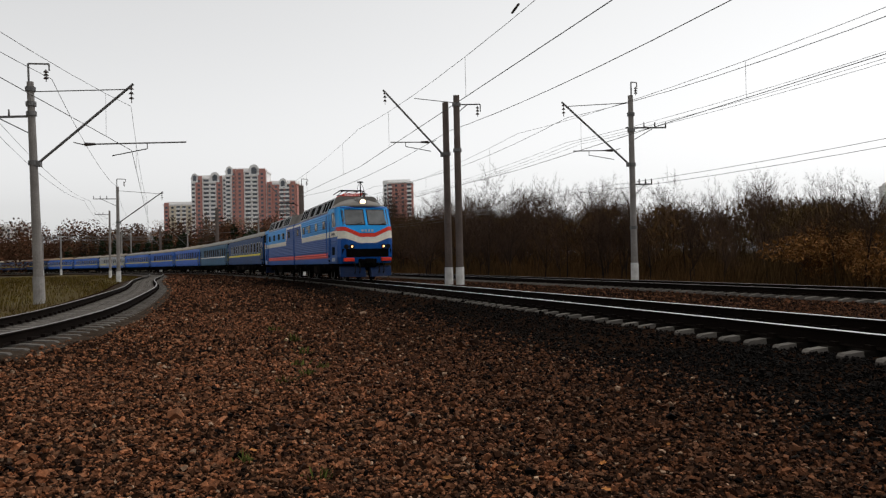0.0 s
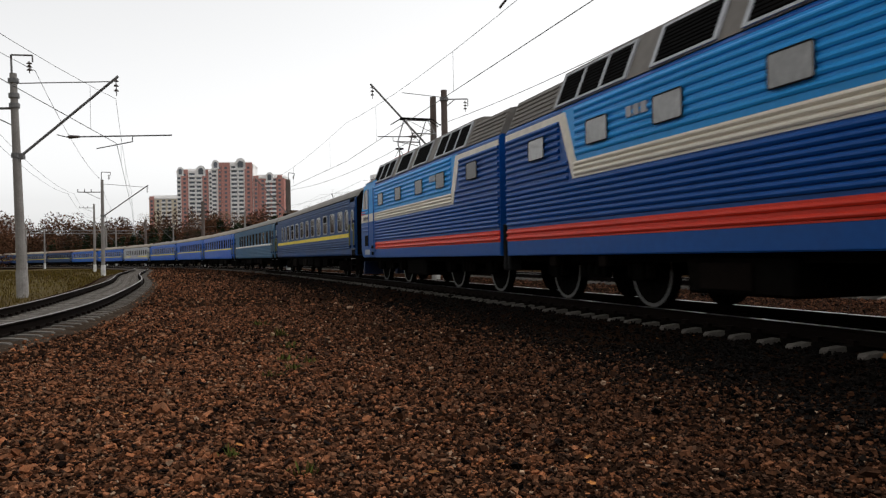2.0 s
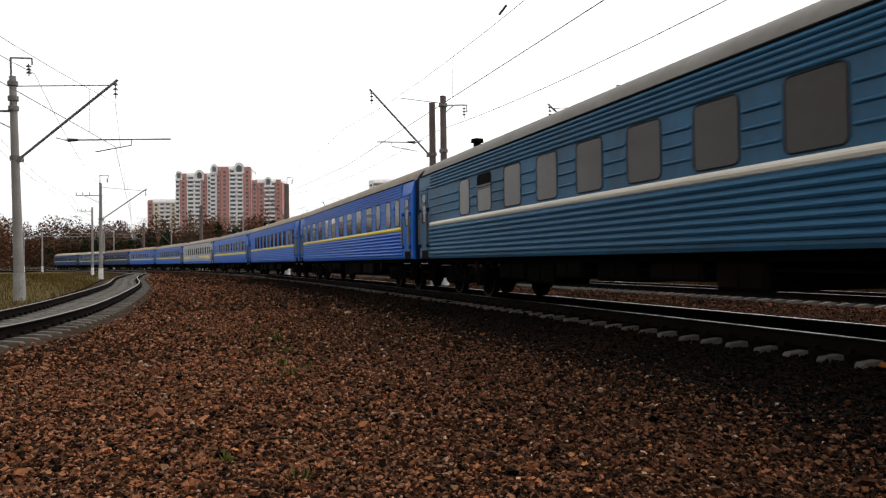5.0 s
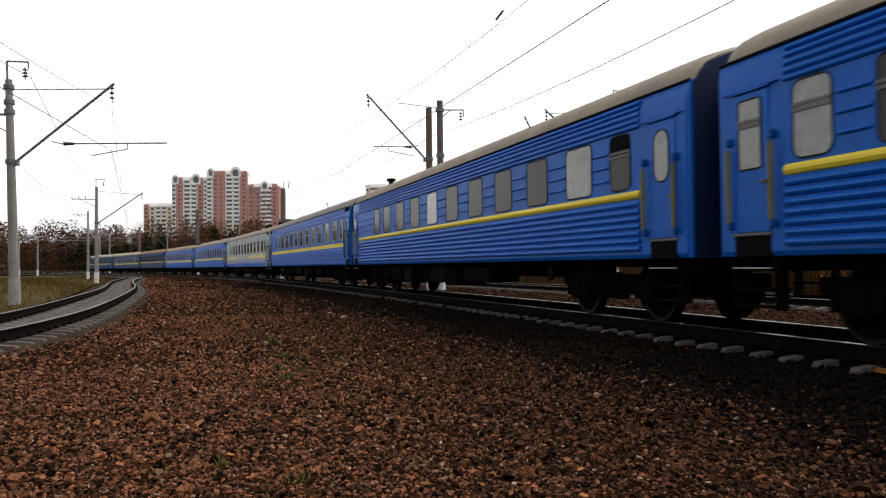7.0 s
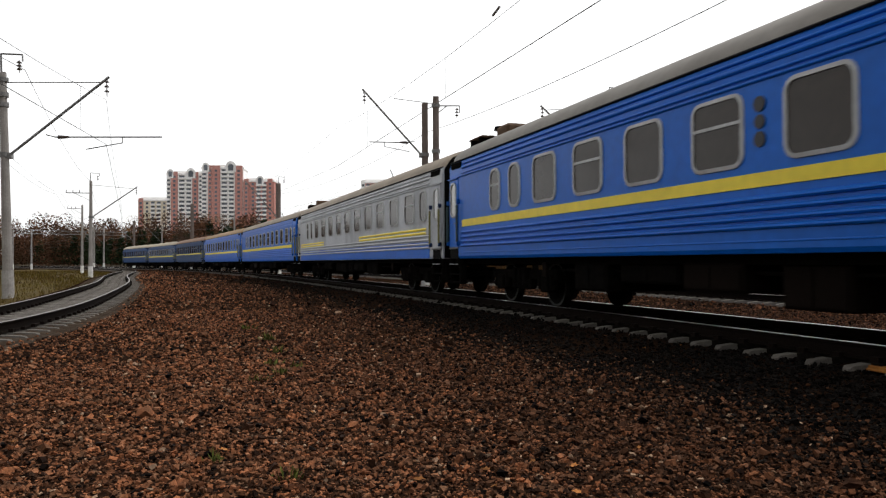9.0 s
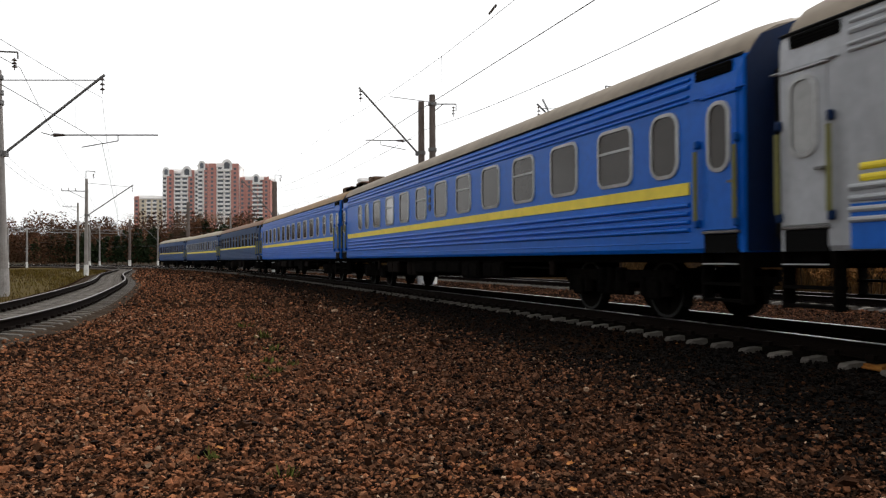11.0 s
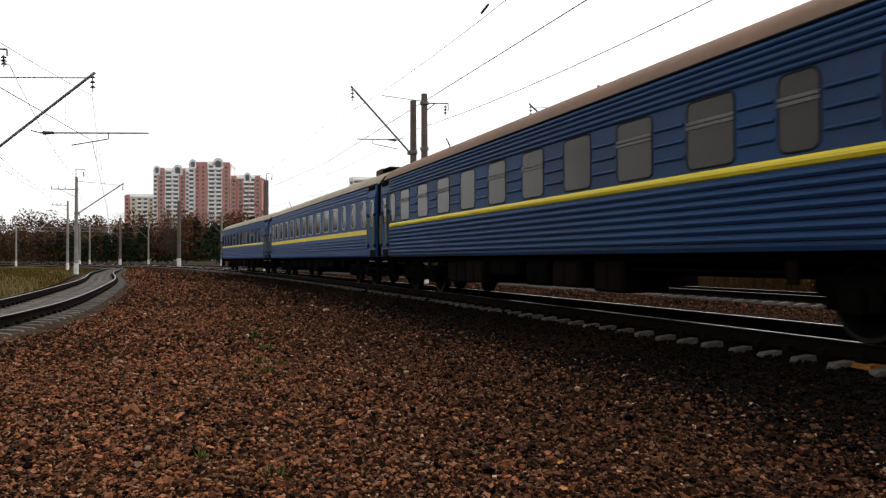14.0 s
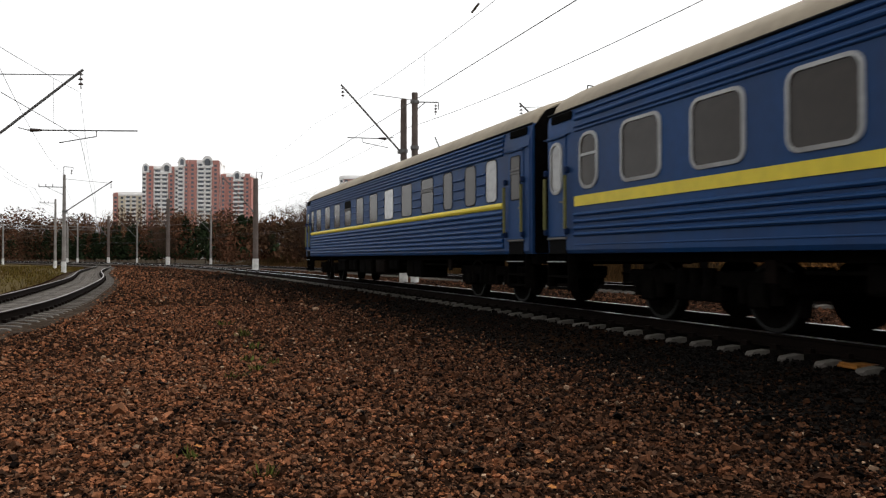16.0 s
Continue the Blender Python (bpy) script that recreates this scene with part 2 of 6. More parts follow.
def build_ground():
    radii = [0] + [3 * 1.16 ** i for i in range(50)]
    radii = [r for r in radii if r < 4600]
    na = 120
    vs, fs = [], []
    for r in radii:
        for i in range(na):
            a = 2 * math.pi * i / na
            x, y = r * math.sin(a), r * math.cos(a)
            vs.append((x, y, ground_height(x, y)))
    for k in range(len(radii) - 1):
        for i in range(na):
            j = (i + 1) % na
            fs.append((k * na + i, k * na + j, (k + 1) * na + j, (k + 1) * na + i))
    tagged(raw("ground", vs, fs, M_EARTH), "brown autumn ground with dead leaves and grass", "ground", kind="structure")
    # ballast bed between the side track and the second track
    ys = np.concatenate([np.arange(-60, 2, 2.0), np.arange(2, 40, 0.25), np.arange(40, 120, 1.0), np.arange(120, 420, 4.0)])
    n = 90
    vs, fs = [], []
    for y in ys:
        t = float(np.interp(y, _my, _th[::-1]))
        x0 = left_x(y) - 2.3
        x1 = main_x(y) + (TRACK2 + 3.0) / math.cos(t)
        row = [(x0 - 0.9, y, -0.95)]
        for i in range(n):
            x = x0 + (x1 - x0) * i / (n - 1)
            row.append((x, y, float(bed_height(x, y))))
        row.append((x1 + 0.9, y, -0.95))
        vs += row
    k = n + 2
    for r in range(len(ys) - 1):
        for i in range(k - 1):
            fs.append((r * k + i, r * k + i + 1, (r + 1) * k + i + 1, (r + 1) * k + i))
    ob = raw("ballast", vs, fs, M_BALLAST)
    ob.data.shade_smooth()
    tagged(ob, "brown crushed-stone ballast between the railway tracks", "ballast", kind="structure")


def build_grass():
    # the grassy strip beyond the side track
    vs, fs = [], []
    ys = list(range(-40, 180, 4))
    for y in ys:
        x1 = left_x(y) - 2.4
        for i in range(24):
            x = x1 - 1.2 * i ** 1.35
            vs.append((x, y, -0.42 - 0.16 * min(1, i / 6) + 0.05 * math.sin(x * 0.7 + y * 0.4)))
    for r in range(len(ys) - 1):
        for i in range(23):
            fs.append((r * 24 + i, r * 24 + i + 1, (r + 1) * 24 + i + 1, (r + 1) * 24 + i))
    tagged(raw("grass_verge", vs, fs, M_GRASS), "yellow-green autumn grass verge beside the curved track", "grass", kind="structure")
    rng = np.random.default_rng(5)
    vs, fs = [], []
    for _ in range(16000):
        y = 18 + 120 * rng.random() ** 1.6
        x = left_x(y) - 2.5 - 30 * rng.random() ** 1.5
        h, a, w = rng.uniform(0.1, 0.32), rng.uniform(0, 6.28), rng.uniform(0.012, 0.03) * (1 + y / 60)
        z = -0.6
        k = len(vs)
        lx, ly = rng.normal(0, 0.08, 2)
        vs += [(x - w * math.cos(a), y - w * math.sin(a), z), (x + w * math.cos(a), y + w * math.sin(a), z), (x + lx, y + ly, z + 0.12 + h)]
        fs.append((k, k + 1, k + 2))
    tagged(raw("grass_blades", vs, fs, M_BLADE), "yellowing tufts of grass on the verge", "grass", kind="stuff")


# ---- rails and sleepers ----
RAIL = [(-0.075, -0.185), (-0.075, -0.172), (-0.012, -0.155), (-0.012, -0.045), (-0.036, -0.034), (-0.037, -0.006), (-0.028, 0.0),
        (0.028, 0.0), (0.037, -0.006), (0.036, -0.034), (0.012, -0.045), (0.012, -0.155), (0.075, -0.172), (0.075, -0.185)]


def rail(name, line, ss, off, parent, head):
    bm = B()
    path = []
    for s in ss:
        p, d, n = line(s, off)
        path.append(((p[0], p[1], 0), n))
    sweep(bm, path, RAIL)
    for f in bm.faces:
        z = sum(v.co.z for v in f.verts) / 4
        if z > -0.012:
            f.material_index = 1
    bmesh.ops.recalc_face_normals(bm, faces=bm.faces)
    return part(name, bm, [M_RAIL, head], parent, "rusty steel rail with a worn head")


def sleeper_bm():
    """A concrete sleeper across y, thinner in its middle, with rail clips."""
    bm = B()
    st = [(-1.34, 0.05, -0.24), (-1.30, 0.065, -0.21), (-1.06, 0.075, -0.19), (-0.75, 0.10, -0.19), (-0.45, 0.09, -0.225)]
    st += [(-y, w, z) for y, w, z in st[::-1]]
    rings = []
    for y, w, z in st:
        rings.append([bm.verts.new(v) for v in ((-w - 0.025, y, -0.40), (-w, y, z), (w, y, z), (w + 0.025, y, -0.40))])
    for a, b in zip(rings, rings[1:]):
        for i in range(3):
            bm.faces.new((a[i], a[i + 1], b[i + 1], b[i]))
    bm.faces.new(rings[0])
    bm.faces.new(rings[-1][::-1])
    for y in (-0.8, 0.8):
        for o in (-0.1, 0.1):
            box(bm, -0.06, 0.06, y + o - 0.035, y + o + 0.035, -0.195, -0.13, mi=1)
    return bm


def build_track(name, line, span, dense, label, head=None, oil_dark=False):
    root = tagged(new(name), label, "railway track", kind="structure")
    s = np.concatenate([np.arange(span[0], dense[0] - 20, 6.0), np.arange(dense[0] - 20, dense[1] + 10, 1.0), np.arange(dense[1] + 10, span[1], 5.0)])
    for off in (-0.797, 0.797):
        rail("rail", line, s, off, root, head or M_DULLHEAD)
    bm = sleeper_bm()
    me = bpy.data.meshes.new("sleeper")
    bm.to_mesh(me)
    bm.free()
    me.materials.append(M_SLEEPER)
    me.materials.append(M_RAIL)
    if oil_dark:
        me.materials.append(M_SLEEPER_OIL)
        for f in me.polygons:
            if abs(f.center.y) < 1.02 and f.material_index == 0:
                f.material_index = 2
    rng = random.Random(3)
    base_v = [v.co.copy() for v in me.vertices]
    base_f = [tuple(p.vertices) for p in me.polygons]
    vs, fs = [], []
    u = span[0]
    while u < span[1]:
        p, d, n = line(u, 0)
        m = Matrix.Translation((p[0], p[1], rng.uniform(-0.008, 0.004))) @ Matrix.Rotation(math.atan2(d[1], d[0]) + rng.uniform(-0.012, 0.012), 4, "Z")
        if dense[0] <= u <= dense[1]:
            shared("sleeper", me, root, m)
        else:
            k = len(vs)
            vs += [m @ v for v in base_v]
            fs += [tuple(i + k for i in f) for f in base_f]
        u += 0.545
    far = raw("far_sleepers", vs, fs, M_SLEEPER, root)
    tagged(far, "row of grey concrete sleepers", kind="stuff")
    return root


def main_line(s, off):
    return along(s, off)


def second_line(s, off):
    return along(s, off + TRACK2)


# ---- loose ballast stones ----
def build_stones():
    rng = np.random.default_rng(11)
    pts = []
    for r0, r1, gap, count in ((3.2, 6.0, 0.023, 28000), (6.0, 11.0, 0.026, 58000), (11.0, 22.0, 0.033, 62000), (22.0, 48.0, 0.05, 46000), (48.0, 150.0, 0.09, 24000)):
        r = np.sqrt(rng.uniform(r0 ** 2, r1 ** 2, count))
        a = rng.uniform(radians(-33 if r1 < 60 else -30), radians(38 if r1 < 60 else -3), count)
        x, y = r * np.sin(a), r * np.cos(a)
        t = np.interp(y, _my, _th[::-1])
        o = (x - main_x(y)) * np.cos(t)
        ol = (x - left_x(y)) * 0.97
        ok = (ol > 1.35) & (o < TRACK2 - 1.4)
        size = gap * rng.lognormal(-0.2, 0.3, count)
        pts.append(np.c_[x, y, size][ok])
    # all round and behind
    for r0, r1, gap, count, a0, a1 in ((0.0, 3.2, 0.04, 7000, -180, 180), (3.2, 12.0, 0.06, 22000, 38, 327)):
        r = np.sqrt(rng.uniform(r0 ** 2, r1 ** 2, count))
        a = rng.uniform(radians(a0), radians(a1), count)
        x, y = r * np.sin(a), r * np.cos(a)
        o = (x - main_x(y)) * np.cos(np.interp(y, _my, _th[::-1]))
        ok = ((x - left_x(y)) * 0.97 > 1.35) & (o < TRACK2 - 1.4)
        pts.append(np.c_[x, y, gap * rng.lognormal(-0.2, 0.3, count)][ok])
    p = np.concatenate(pts)
    n = len(p)
    z = bed_height(p[:, 0], p[:, 1])
    # angular stones: a box with shifted corners
    cube = np.array([(-1, -1, -1), (1, -1, -1), (1, 1, -1), (-1, 1, -1), (-1, -1, 1), (1, -1, 1), (1, 1, 1), (-1, 1, 1)], float)
    faces = np.array([(0, 3, 2, 1), (4, 5, 6, 7), (0, 1, 5, 4), (1, 2, 6, 5), (2, 3, 7, 6), (3, 0, 4, 7)])
    v = cube[None] * (1 + rng.uniform(-0.5, 0.25, (n, 8, 3)))
    v *= rng.uniform(0.4, 1.25, (n, 1, 3))
    q = rng.normal(size=(n, 4))
    q /= np.linalg.norm(q, axis=1)[:, None]
    w, a, b, c = q.T
    R = np.stack([1 - 2 * (b * b + c * c), 2 * (a * b - c * w), 2 * (a * c + b * w), 2 * (a * b + c * w), 1 - 2 * (a * a + c * c), 2 * (b * c - a * w),
                  2 * (a * c - b * w), 2 * (b * c + a * w), 1 - 2 * (a * a + b * b)], 1).reshape(n, 3, 3)
    v = np.einsum("nij,nkj->nki", R, v) * (p[:, 2] * 0.62)[:, None, None]
    v[:, :, 2] *= 0.8
    z = z - np.where(np.abs((p[:, 0] - main_x(p[:, 1])) * np.cos(np.interp(p[:, 1], _my, _th[::-1]))) < 1.1, 0.02, 0.0)
    v += np.c_[p[:, 0], p[:, 1], z + p[:, 2] * rng.uniform(-0.55, 0.85, n)][:, None, :]
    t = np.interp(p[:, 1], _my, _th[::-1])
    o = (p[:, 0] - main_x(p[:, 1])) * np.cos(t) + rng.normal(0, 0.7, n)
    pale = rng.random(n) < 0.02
    # stones darken in steps towards the main track: oil plus painted shade
    oil_dark = (o > -3.8) & (o < 1.9) & ~pale & (p[:, 1] < 60)
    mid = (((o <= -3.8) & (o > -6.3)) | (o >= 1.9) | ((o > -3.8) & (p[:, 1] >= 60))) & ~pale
    for name, sel, material, label in (("ballast_stones", ~oil_dark & ~mid & ~pale, M_STONE, "loose angular brown and grey crushed stones"),
                                       ("stained_ballast_stones", mid, M_STONE_MID, "loose brown crushed stones in a dimmed tone"),
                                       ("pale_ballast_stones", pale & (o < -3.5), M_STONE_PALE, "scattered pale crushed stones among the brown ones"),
                                       ("oily_ballast_stones", oil_dark, M_STONE_OIL_SHADE, "loose crushed stones darkened by oil and painted shade beside the main track")):
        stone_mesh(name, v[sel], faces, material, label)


def stone_mesh(name, v, faces, material, label):
    n = len(v)
    f = faces[None] + 8 * np.arange(n)[:, None, None]
    me = bpy.data.meshes.new(name)
    me.vertices.add(n * 8)
    me.vertices.foreach_set("co", v.ravel())
    me.loops.add(n * 24)
    me.loops.foreach_set("vertex_index", f.ravel().astype(np.int32))
    me.polygons.add(n * 6)
    me.polygons.foreach_set("loop_start", np.arange(0, n * 24, 4, dtype=np.int32))
    me.update(calc_edges=True)
    me.validate()
    me.shade_flat()
    me.materials.append(material)
    tagged(new(name, me), label, "stones", kind="stuff")


build_ground()
build_grass()
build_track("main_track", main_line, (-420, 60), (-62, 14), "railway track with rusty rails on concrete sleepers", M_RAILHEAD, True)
build_track("second_track", second_line, (-420, 60), (-52, 4), "second railway track with concrete sleepers behind the main line")
build_track("side_track", aside, (20, 430), (62, 140), "curved side track with rusty rails on concrete sleepers")
build_stones()


# ---- masts of the overhead line ----
def insulator(bm, p, down=0.35, n=3):
    x, y, z = p
    rod(bm, (x, y, z), (x, y, z - down), 0.02, n=6)
    for i in range(n):
        zz = z - 0.08 - i * (down - 0.1) / n
        bmesh.ops.create_cone(bm, cap_ends=True, segments=10, radius1=0.11, radius2=0.05, depth=0.07, matrix=Matrix.Translation((x, y, zz)))


def mast(place, z0, z1, turn, arm=None, steady=None, horn=None, cross=None, r=(0.2, 0.13), dark=False, white=1.0, label="", tie=True, collar=(), tilt=0.0):
    """A concrete mast. turn: degrees of the arm's direction. arm: (foot z, tip z, reach); steady: (z, from, to); horn: direction of the top hook;
    cross: list of (z, from, to) cross-arms with insulators."""
    root = new("overhead_line_mast")
    root.matrix_basis = pose(place[0], place[1], 0, 0, tilt, 0) @ pose(0, 0, 0, 0, 0, turn)
    tagged(root, label or "concrete overhead-line mast with a white base and a bracket arm", "mast", group="masts of the overhead line")
    bm = B()
    rod(bm, (0, 0, z0 - 0.3), (0, 0, z1), r[0], r[1], 14)
    part("post", bm, M_POLE_DARK if dark else M_POLE, root, smooth=False)
    if white:
        bm = B()
        rod(bm, (0, 0, z0 - 0.3), (0, 0, z0 + white), r[0] + 0.025, r[0] + 0.02, 14)
        part("painted_base", bm, M_WORNBASE if tilt else M_WHITE, root, "worn grey base" if tilt else "whitewashed base")
    for z in collar:
        bm = B()
        rod(bm, (0, 0, z - 0.09), (0, 0, z + 0.09), r[1] + 0.07, n=14)
        part("collar", bm, M_STEEL, root)
    if arm:
        a, b, c = arm
        bm = B()
        rod(bm, (r[1], 0, a), (c, 0, b), 0.055, n=8)
        box(bm, 0, r[1] + 0.15, -0.14, 0.14, a - 0.1, a + 0.1)
        part("bracket_arm", bm, M_STEEL, root, "inclined steel bracket arm")
        if tie:
            bm = B()
            rod(bm, (0, 0, z1 - 0.4), (c * 0.93, 0, a + (b - a) * 0.93), 0.022, n=6)
            part("tie_rod", bm, M_STEEL, root)
        bm = B()
        insulator(bm, (c - 0.1, 0, b - 0.1), 0.7)
        part("insulator", bm, M_INSUL, root)
    if steady:
        z, p, q = steady
        bm = B()
        rod(bm, (p, 0, z), (q, 0, z - 0.02), 0.03, n=6)
        rod(bm, (p, 0, z), (p - 0.35, 0, z + 0.1), 0.02, n=6)
        m = p + (q - p) * 0.62
        rod(bm, (m, 0, z), (m, 0, z - 0.25), 0.02, n=6)
        rod(bm, (m, 0, z - 0.25), (m - 1.4 * (1 if q > p else -1), 0, z - 0.5), 0.022, n=6)
        part("steady_arm", bm, M_STEEL, root)
        bm = B()
        rod(bm, (p + 0.1, 0, z), (p + 0.5, 0, z), 0.08, 0.05, 8)
        part("insulator", bm, M_INSUL, root)
    if horn:
        h = horn
        bm = B()
        rod(bm, (-0.05, 0, z1 - 0.2), (-0.05, 0, z1 + 0.75), 0.04, n=6)
        rod(bm, (-0.05, 0, z1 + 0.75), (0.75 * h, 0, z1 + 0.72), 0.035, n=6)
        rod(bm, (0.75 * h, 0, z1 + 0.72), (0.75 * h, 0, z1 + 0.45), 0.03, n=6)
        part("top_hook", bm, M_STEEL, root)
        bm = B()
        insulator(bm, (0.62 * h, 0, z1 + 0.5), 0.5)
        part("insulator", bm, M_INSUL, root)
    for z, p, q in cross or ():
        bm = B()
        box(bm, min(p, q), max(p, q), -0.04, 0.04, z - 0.04, z + 0.04)
        rod(bm, (0, 0, z - 0.75), (p + (q - p) * 0.7, 0, z), 0.022, n=6)
        part("cross_arm", bm, M_STEEL, root)
        for i in range(3):
            x = p + (q - p) * (0.45 + 0.27 * i)
            bm = B()
            rod(bm, (x, 0, z), (x, 0, z + 0.3), 0.045, 0.03, 8)
            part("insulator", bm, M_INSUL, root)
    return root


def toward_main(p):
    """Degrees of the direction from p square to the main line."""
    i = int(np.argmin((_x - p[0]) ** 2 + (_y - p[1]) ** 2))
    return math.degrees(math.atan2(_y[i] - p[1], _x[i] - p[0]))


def build_masts():
    mast((-16.35, 30.4), -0.56, 8.6, 8, (5.25, 8.45, 4.0), (6.0, 1.9, 6.0), 1, [(7.2, 0, -1.9)], white=1.25, tilt=-1.7, collar=(7.3, 7.7, 8.3, 5.3), label="grey concrete mast with a long bracket arm on the grass verge")
    mast((-31.6, 73.2), -0.54, 8.9, 12, (5.4, 8.4, 4.2), None, 1, [(7.7, 0, -2.2)], white=1.2, collar=(5.4,))
    mast((-49.9, 112.7), -0.4, 9.6, 20, None, None, None, [(9.0, 0, -2.0)], white=1.0)
    mast((0.3, 41.6), -0.43, 9.75, 190, (6.85, 10.4, 3.45), (7.55, 0.9, 3.1), None, None, (0.21, 0.17), True, 1.05, "dark weathered twin concrete mast with a long bracket arm", tie=False, collar=(6.9,))
    m = mast((0.9, 41.0), -0.43, 10.0, 0, None, None, None, None, (0.21, 0.17), True, 1.05, "dark weathered concrete mast beside its twin, with a short hook", collar=(7.0, 9.5))
    bm = B()
    rod(bm, (0, 0, 9.5), (1.3, 0, 9.5), 0.035, n=6)
    rod(bm, (1.3, 0, 9.5), (1.3, 0, 9.1), 0.03, n=6)
    rod(bm, (0, 0, 9.0), (0.6, 0, 9.5), 0.025, n=6)
    rod(bm, (0, 0, 9.6), (-2.3, 0, 9.9), 0.02, n=6)
    part("side_hook", bm, M_STEEL, m)
    bm = B()
    insulator(bm, (1.15, 0, 9.4), 0.6)
    part("insulator", bm, M_INSUL, m)
    mast((10.6, 41.7), -0.35, 9.95, 185, (6.1, 9.6, 3.9), (6.9, 1.0, 3.3), -0.5, [(8.15, 0.3, -2.0), (5.0, 0.2, -1.1)], (0.19, 0.14), False, 1.0,
         "grey concrete mast with a bracket arm and cross-arms", collar=(6.1, 8.0, 8.9, 2.6))
    for (x, y), z0, z1, dark in (((-15.3, 81.8), -0.29, 9.5, True), ((-36.2, 120.7), 0.0, 10.3, True), ((-65.3, 173.8), 0.0, 10.5, True)):
        mast((x, y), z0, z1, toward_main((x, y)), (6.0, 9.6, 3.6), (6.8, 0.9, 3.0), -1, None, (0.3, 0.26), dark, 1.2, "dark weathered concrete mast with a broad white base", tie=False)
    for x, y, z1 in ((-35, 143, 10.0), (-62.7, 184.8, 10.0), (-81.6, 196.8, 10.0), (-84.5, 197.5, 10.0)):
        mast((x, y), 0.0, z1, toward_main((x, y)), (6.0, 9.4, 3.6), None, -0.6, None, (0.22, 0.15), False, 1.0)
    # portal over the tracks in the distance
    root = tagged(new("signal_gantry"), "grey steel portal spanning the distant tracks", "gantry")
    for x, y in ((-99, 186), (-93.5, 184), (-85, 199)):
        bm = B()
        rod(bm, (x, y, -0.6), (x, y, 9.2), 0.22, 0.16, 10)
        part("post", bm, M_POLE, root)
        bm = B()
        rod(bm, (x, y, -0.6), (x, y, 0.9), 0.25, n=10)
        part("painted_base", bm, M_WHITE, root)
    bm = B()
    for dz in (8.3, 9.1):
        rod(bm, (-99, 186, dz), (-78, 203, dz), 0.07, n=6)
    for i in range(14):
        t0, t1 = i / 14, (i + 1) / 14
        rod(bm, (-99 + 21 * t0, 186 + 17 * t0, 8.3 if i % 2 else 9.1), (-99 + 21 * t1, 186 + 17 * t1, 9.1 if i % 2 else 8.3), 0.04, n=5)
    part("lattice_beam", bm, M_STEEL, root)


# ---- wires ----
def wire(name, pts, r, label):
    cu = bpy.data.curves.new(name, "CURVE")
    cu.dimensions, cu.bevel_depth, cu.bevel_resolution = "3D", r, 1
    sp = cu.splines.new("POLY")
    sp.points.add(len(pts) - 1)
    for q, p in zip(sp.points, pts):
        q.co = (*p, 1)
    tmp = bpy.data.objects.new("tmp", cu)
    me = bpy.data.meshes.new_from_object(tmp)
    bpy.data.objects.remove(tmp)
    me.materials.append(M_WIRE)
    return tagged(new(name, me), label, "wire")


def run(line, s0, s1, off, z, sag, span, first, stag=0.0):
    """Straight from mast to mast in plan, sagging between them."""
    ks = range(math.ceil((s0 - first) / span), math.floor((s1 - first) / span) + 1)
    ends = [line(first + k * span, off + stag * (-1) ** k)[0] for k in ks]
    out = []
    for p, q in zip(ends, ends[1:]):
        for i in range(12):
            t = i / 12
            out.append((p[0] + (q[0] - p[0]) * t, p[1] + (q[1] - p[1]) * t, z - sag * 4 * t * (1 - t)))
    return out + [(*ends[-1], z)]


def build_wires():
    for line, s0, s1, first, zc, zm, stag, what in ((main_line, -300, 60, -37.5, 6.32, 8.45, 0.12, "the main track"), (second_line, -300, 60, -34, 5.9, 7.9, 0.15, "the second track"),
                                                    (aside, 20, 300, 93, 6.0, 7.9, 0.15, "the side track")):
        c = wire("contact_wire", run(line, s0, s1, 0, zc, 0.0, 44, first, stag), 0.012, "thin contact wire above " + what)
        top = run(line, s0, s1, 0, zm, 0.85, 44, first, stag)
        wire("messenger_wire", top, 0.008, "sagging catenary wire above " + what)
        for p in top[2::3]:
            bm = B()
            rod(bm, (p[0], p[1], zc), p, 0.006, n=4)
            part("dropper", bm, M_WIRE, c)
    for off, z, sag, r in ((6.4, 9.0, 0.7, 0.015), (14.7, 10.2, 1.0, 0.014), (14.6, 8.55, 0.6, 0.009), (15.2, 8.55, 0.65, 0.009), (15.7, 8.5, 0.6, 0.009),
                           (14.2, 5.35, 0.5, 0.011), (14.6, 5.15, 0.5, 0.011)):
        wire("feeder_wire", run(main_line, -260, 60, off, z, sag, 44, -40), r, "thin feeder wire strung along the masts")
    for off, z, sag, r in ((-2.9, 8.9, 0.6, 0.012), (-5.2, 7.45, 0.6, 0.01), (-5.7, 7.45, 0.65, 0.01)):
        wire("feeder_wire", run(aside, 20, 230, off, z, sag, 44, 93), r, "thin feeder wire strung along the masts")


build_masts()
build_wires()
# ---- tower blocks behind the wood ----
# paler than the brick itself: distance haze is put into this red
M_BRICK = mat("hazed_red_brick", (0.55, 0.27, 0.23), 0.9, vary=0.15, grain=0.8, patch=0.05, bump=0)
M_PLASTER = mat("white_facade", (0.90, 0.88, 0.86), 0.85, vary=0.08, grain=0.6, patch=0.08, bump=0)
M_CREAM = mat("cream_facade", (0.76, 0.68, 0.54), 0.85, vary=0.1, grain=0.6, patch=0.08, bump=0)
M_PANE = mat("dark_window_pane", (0.09, 0.10, 0.12), 0.2, vary=0.3, grain=0.3, bump=0, rand=0.4)
FAR = 540.0


def unit_box(name, material):
    bm = box(B(), -0.5, 0.5, -0.5, 0.5, -0.5, 0.5)
    me = bpy.data.meshes.new(name)
    bm.to_mesh(me)
    bm.free()
    me.materials.append(material)
    return me


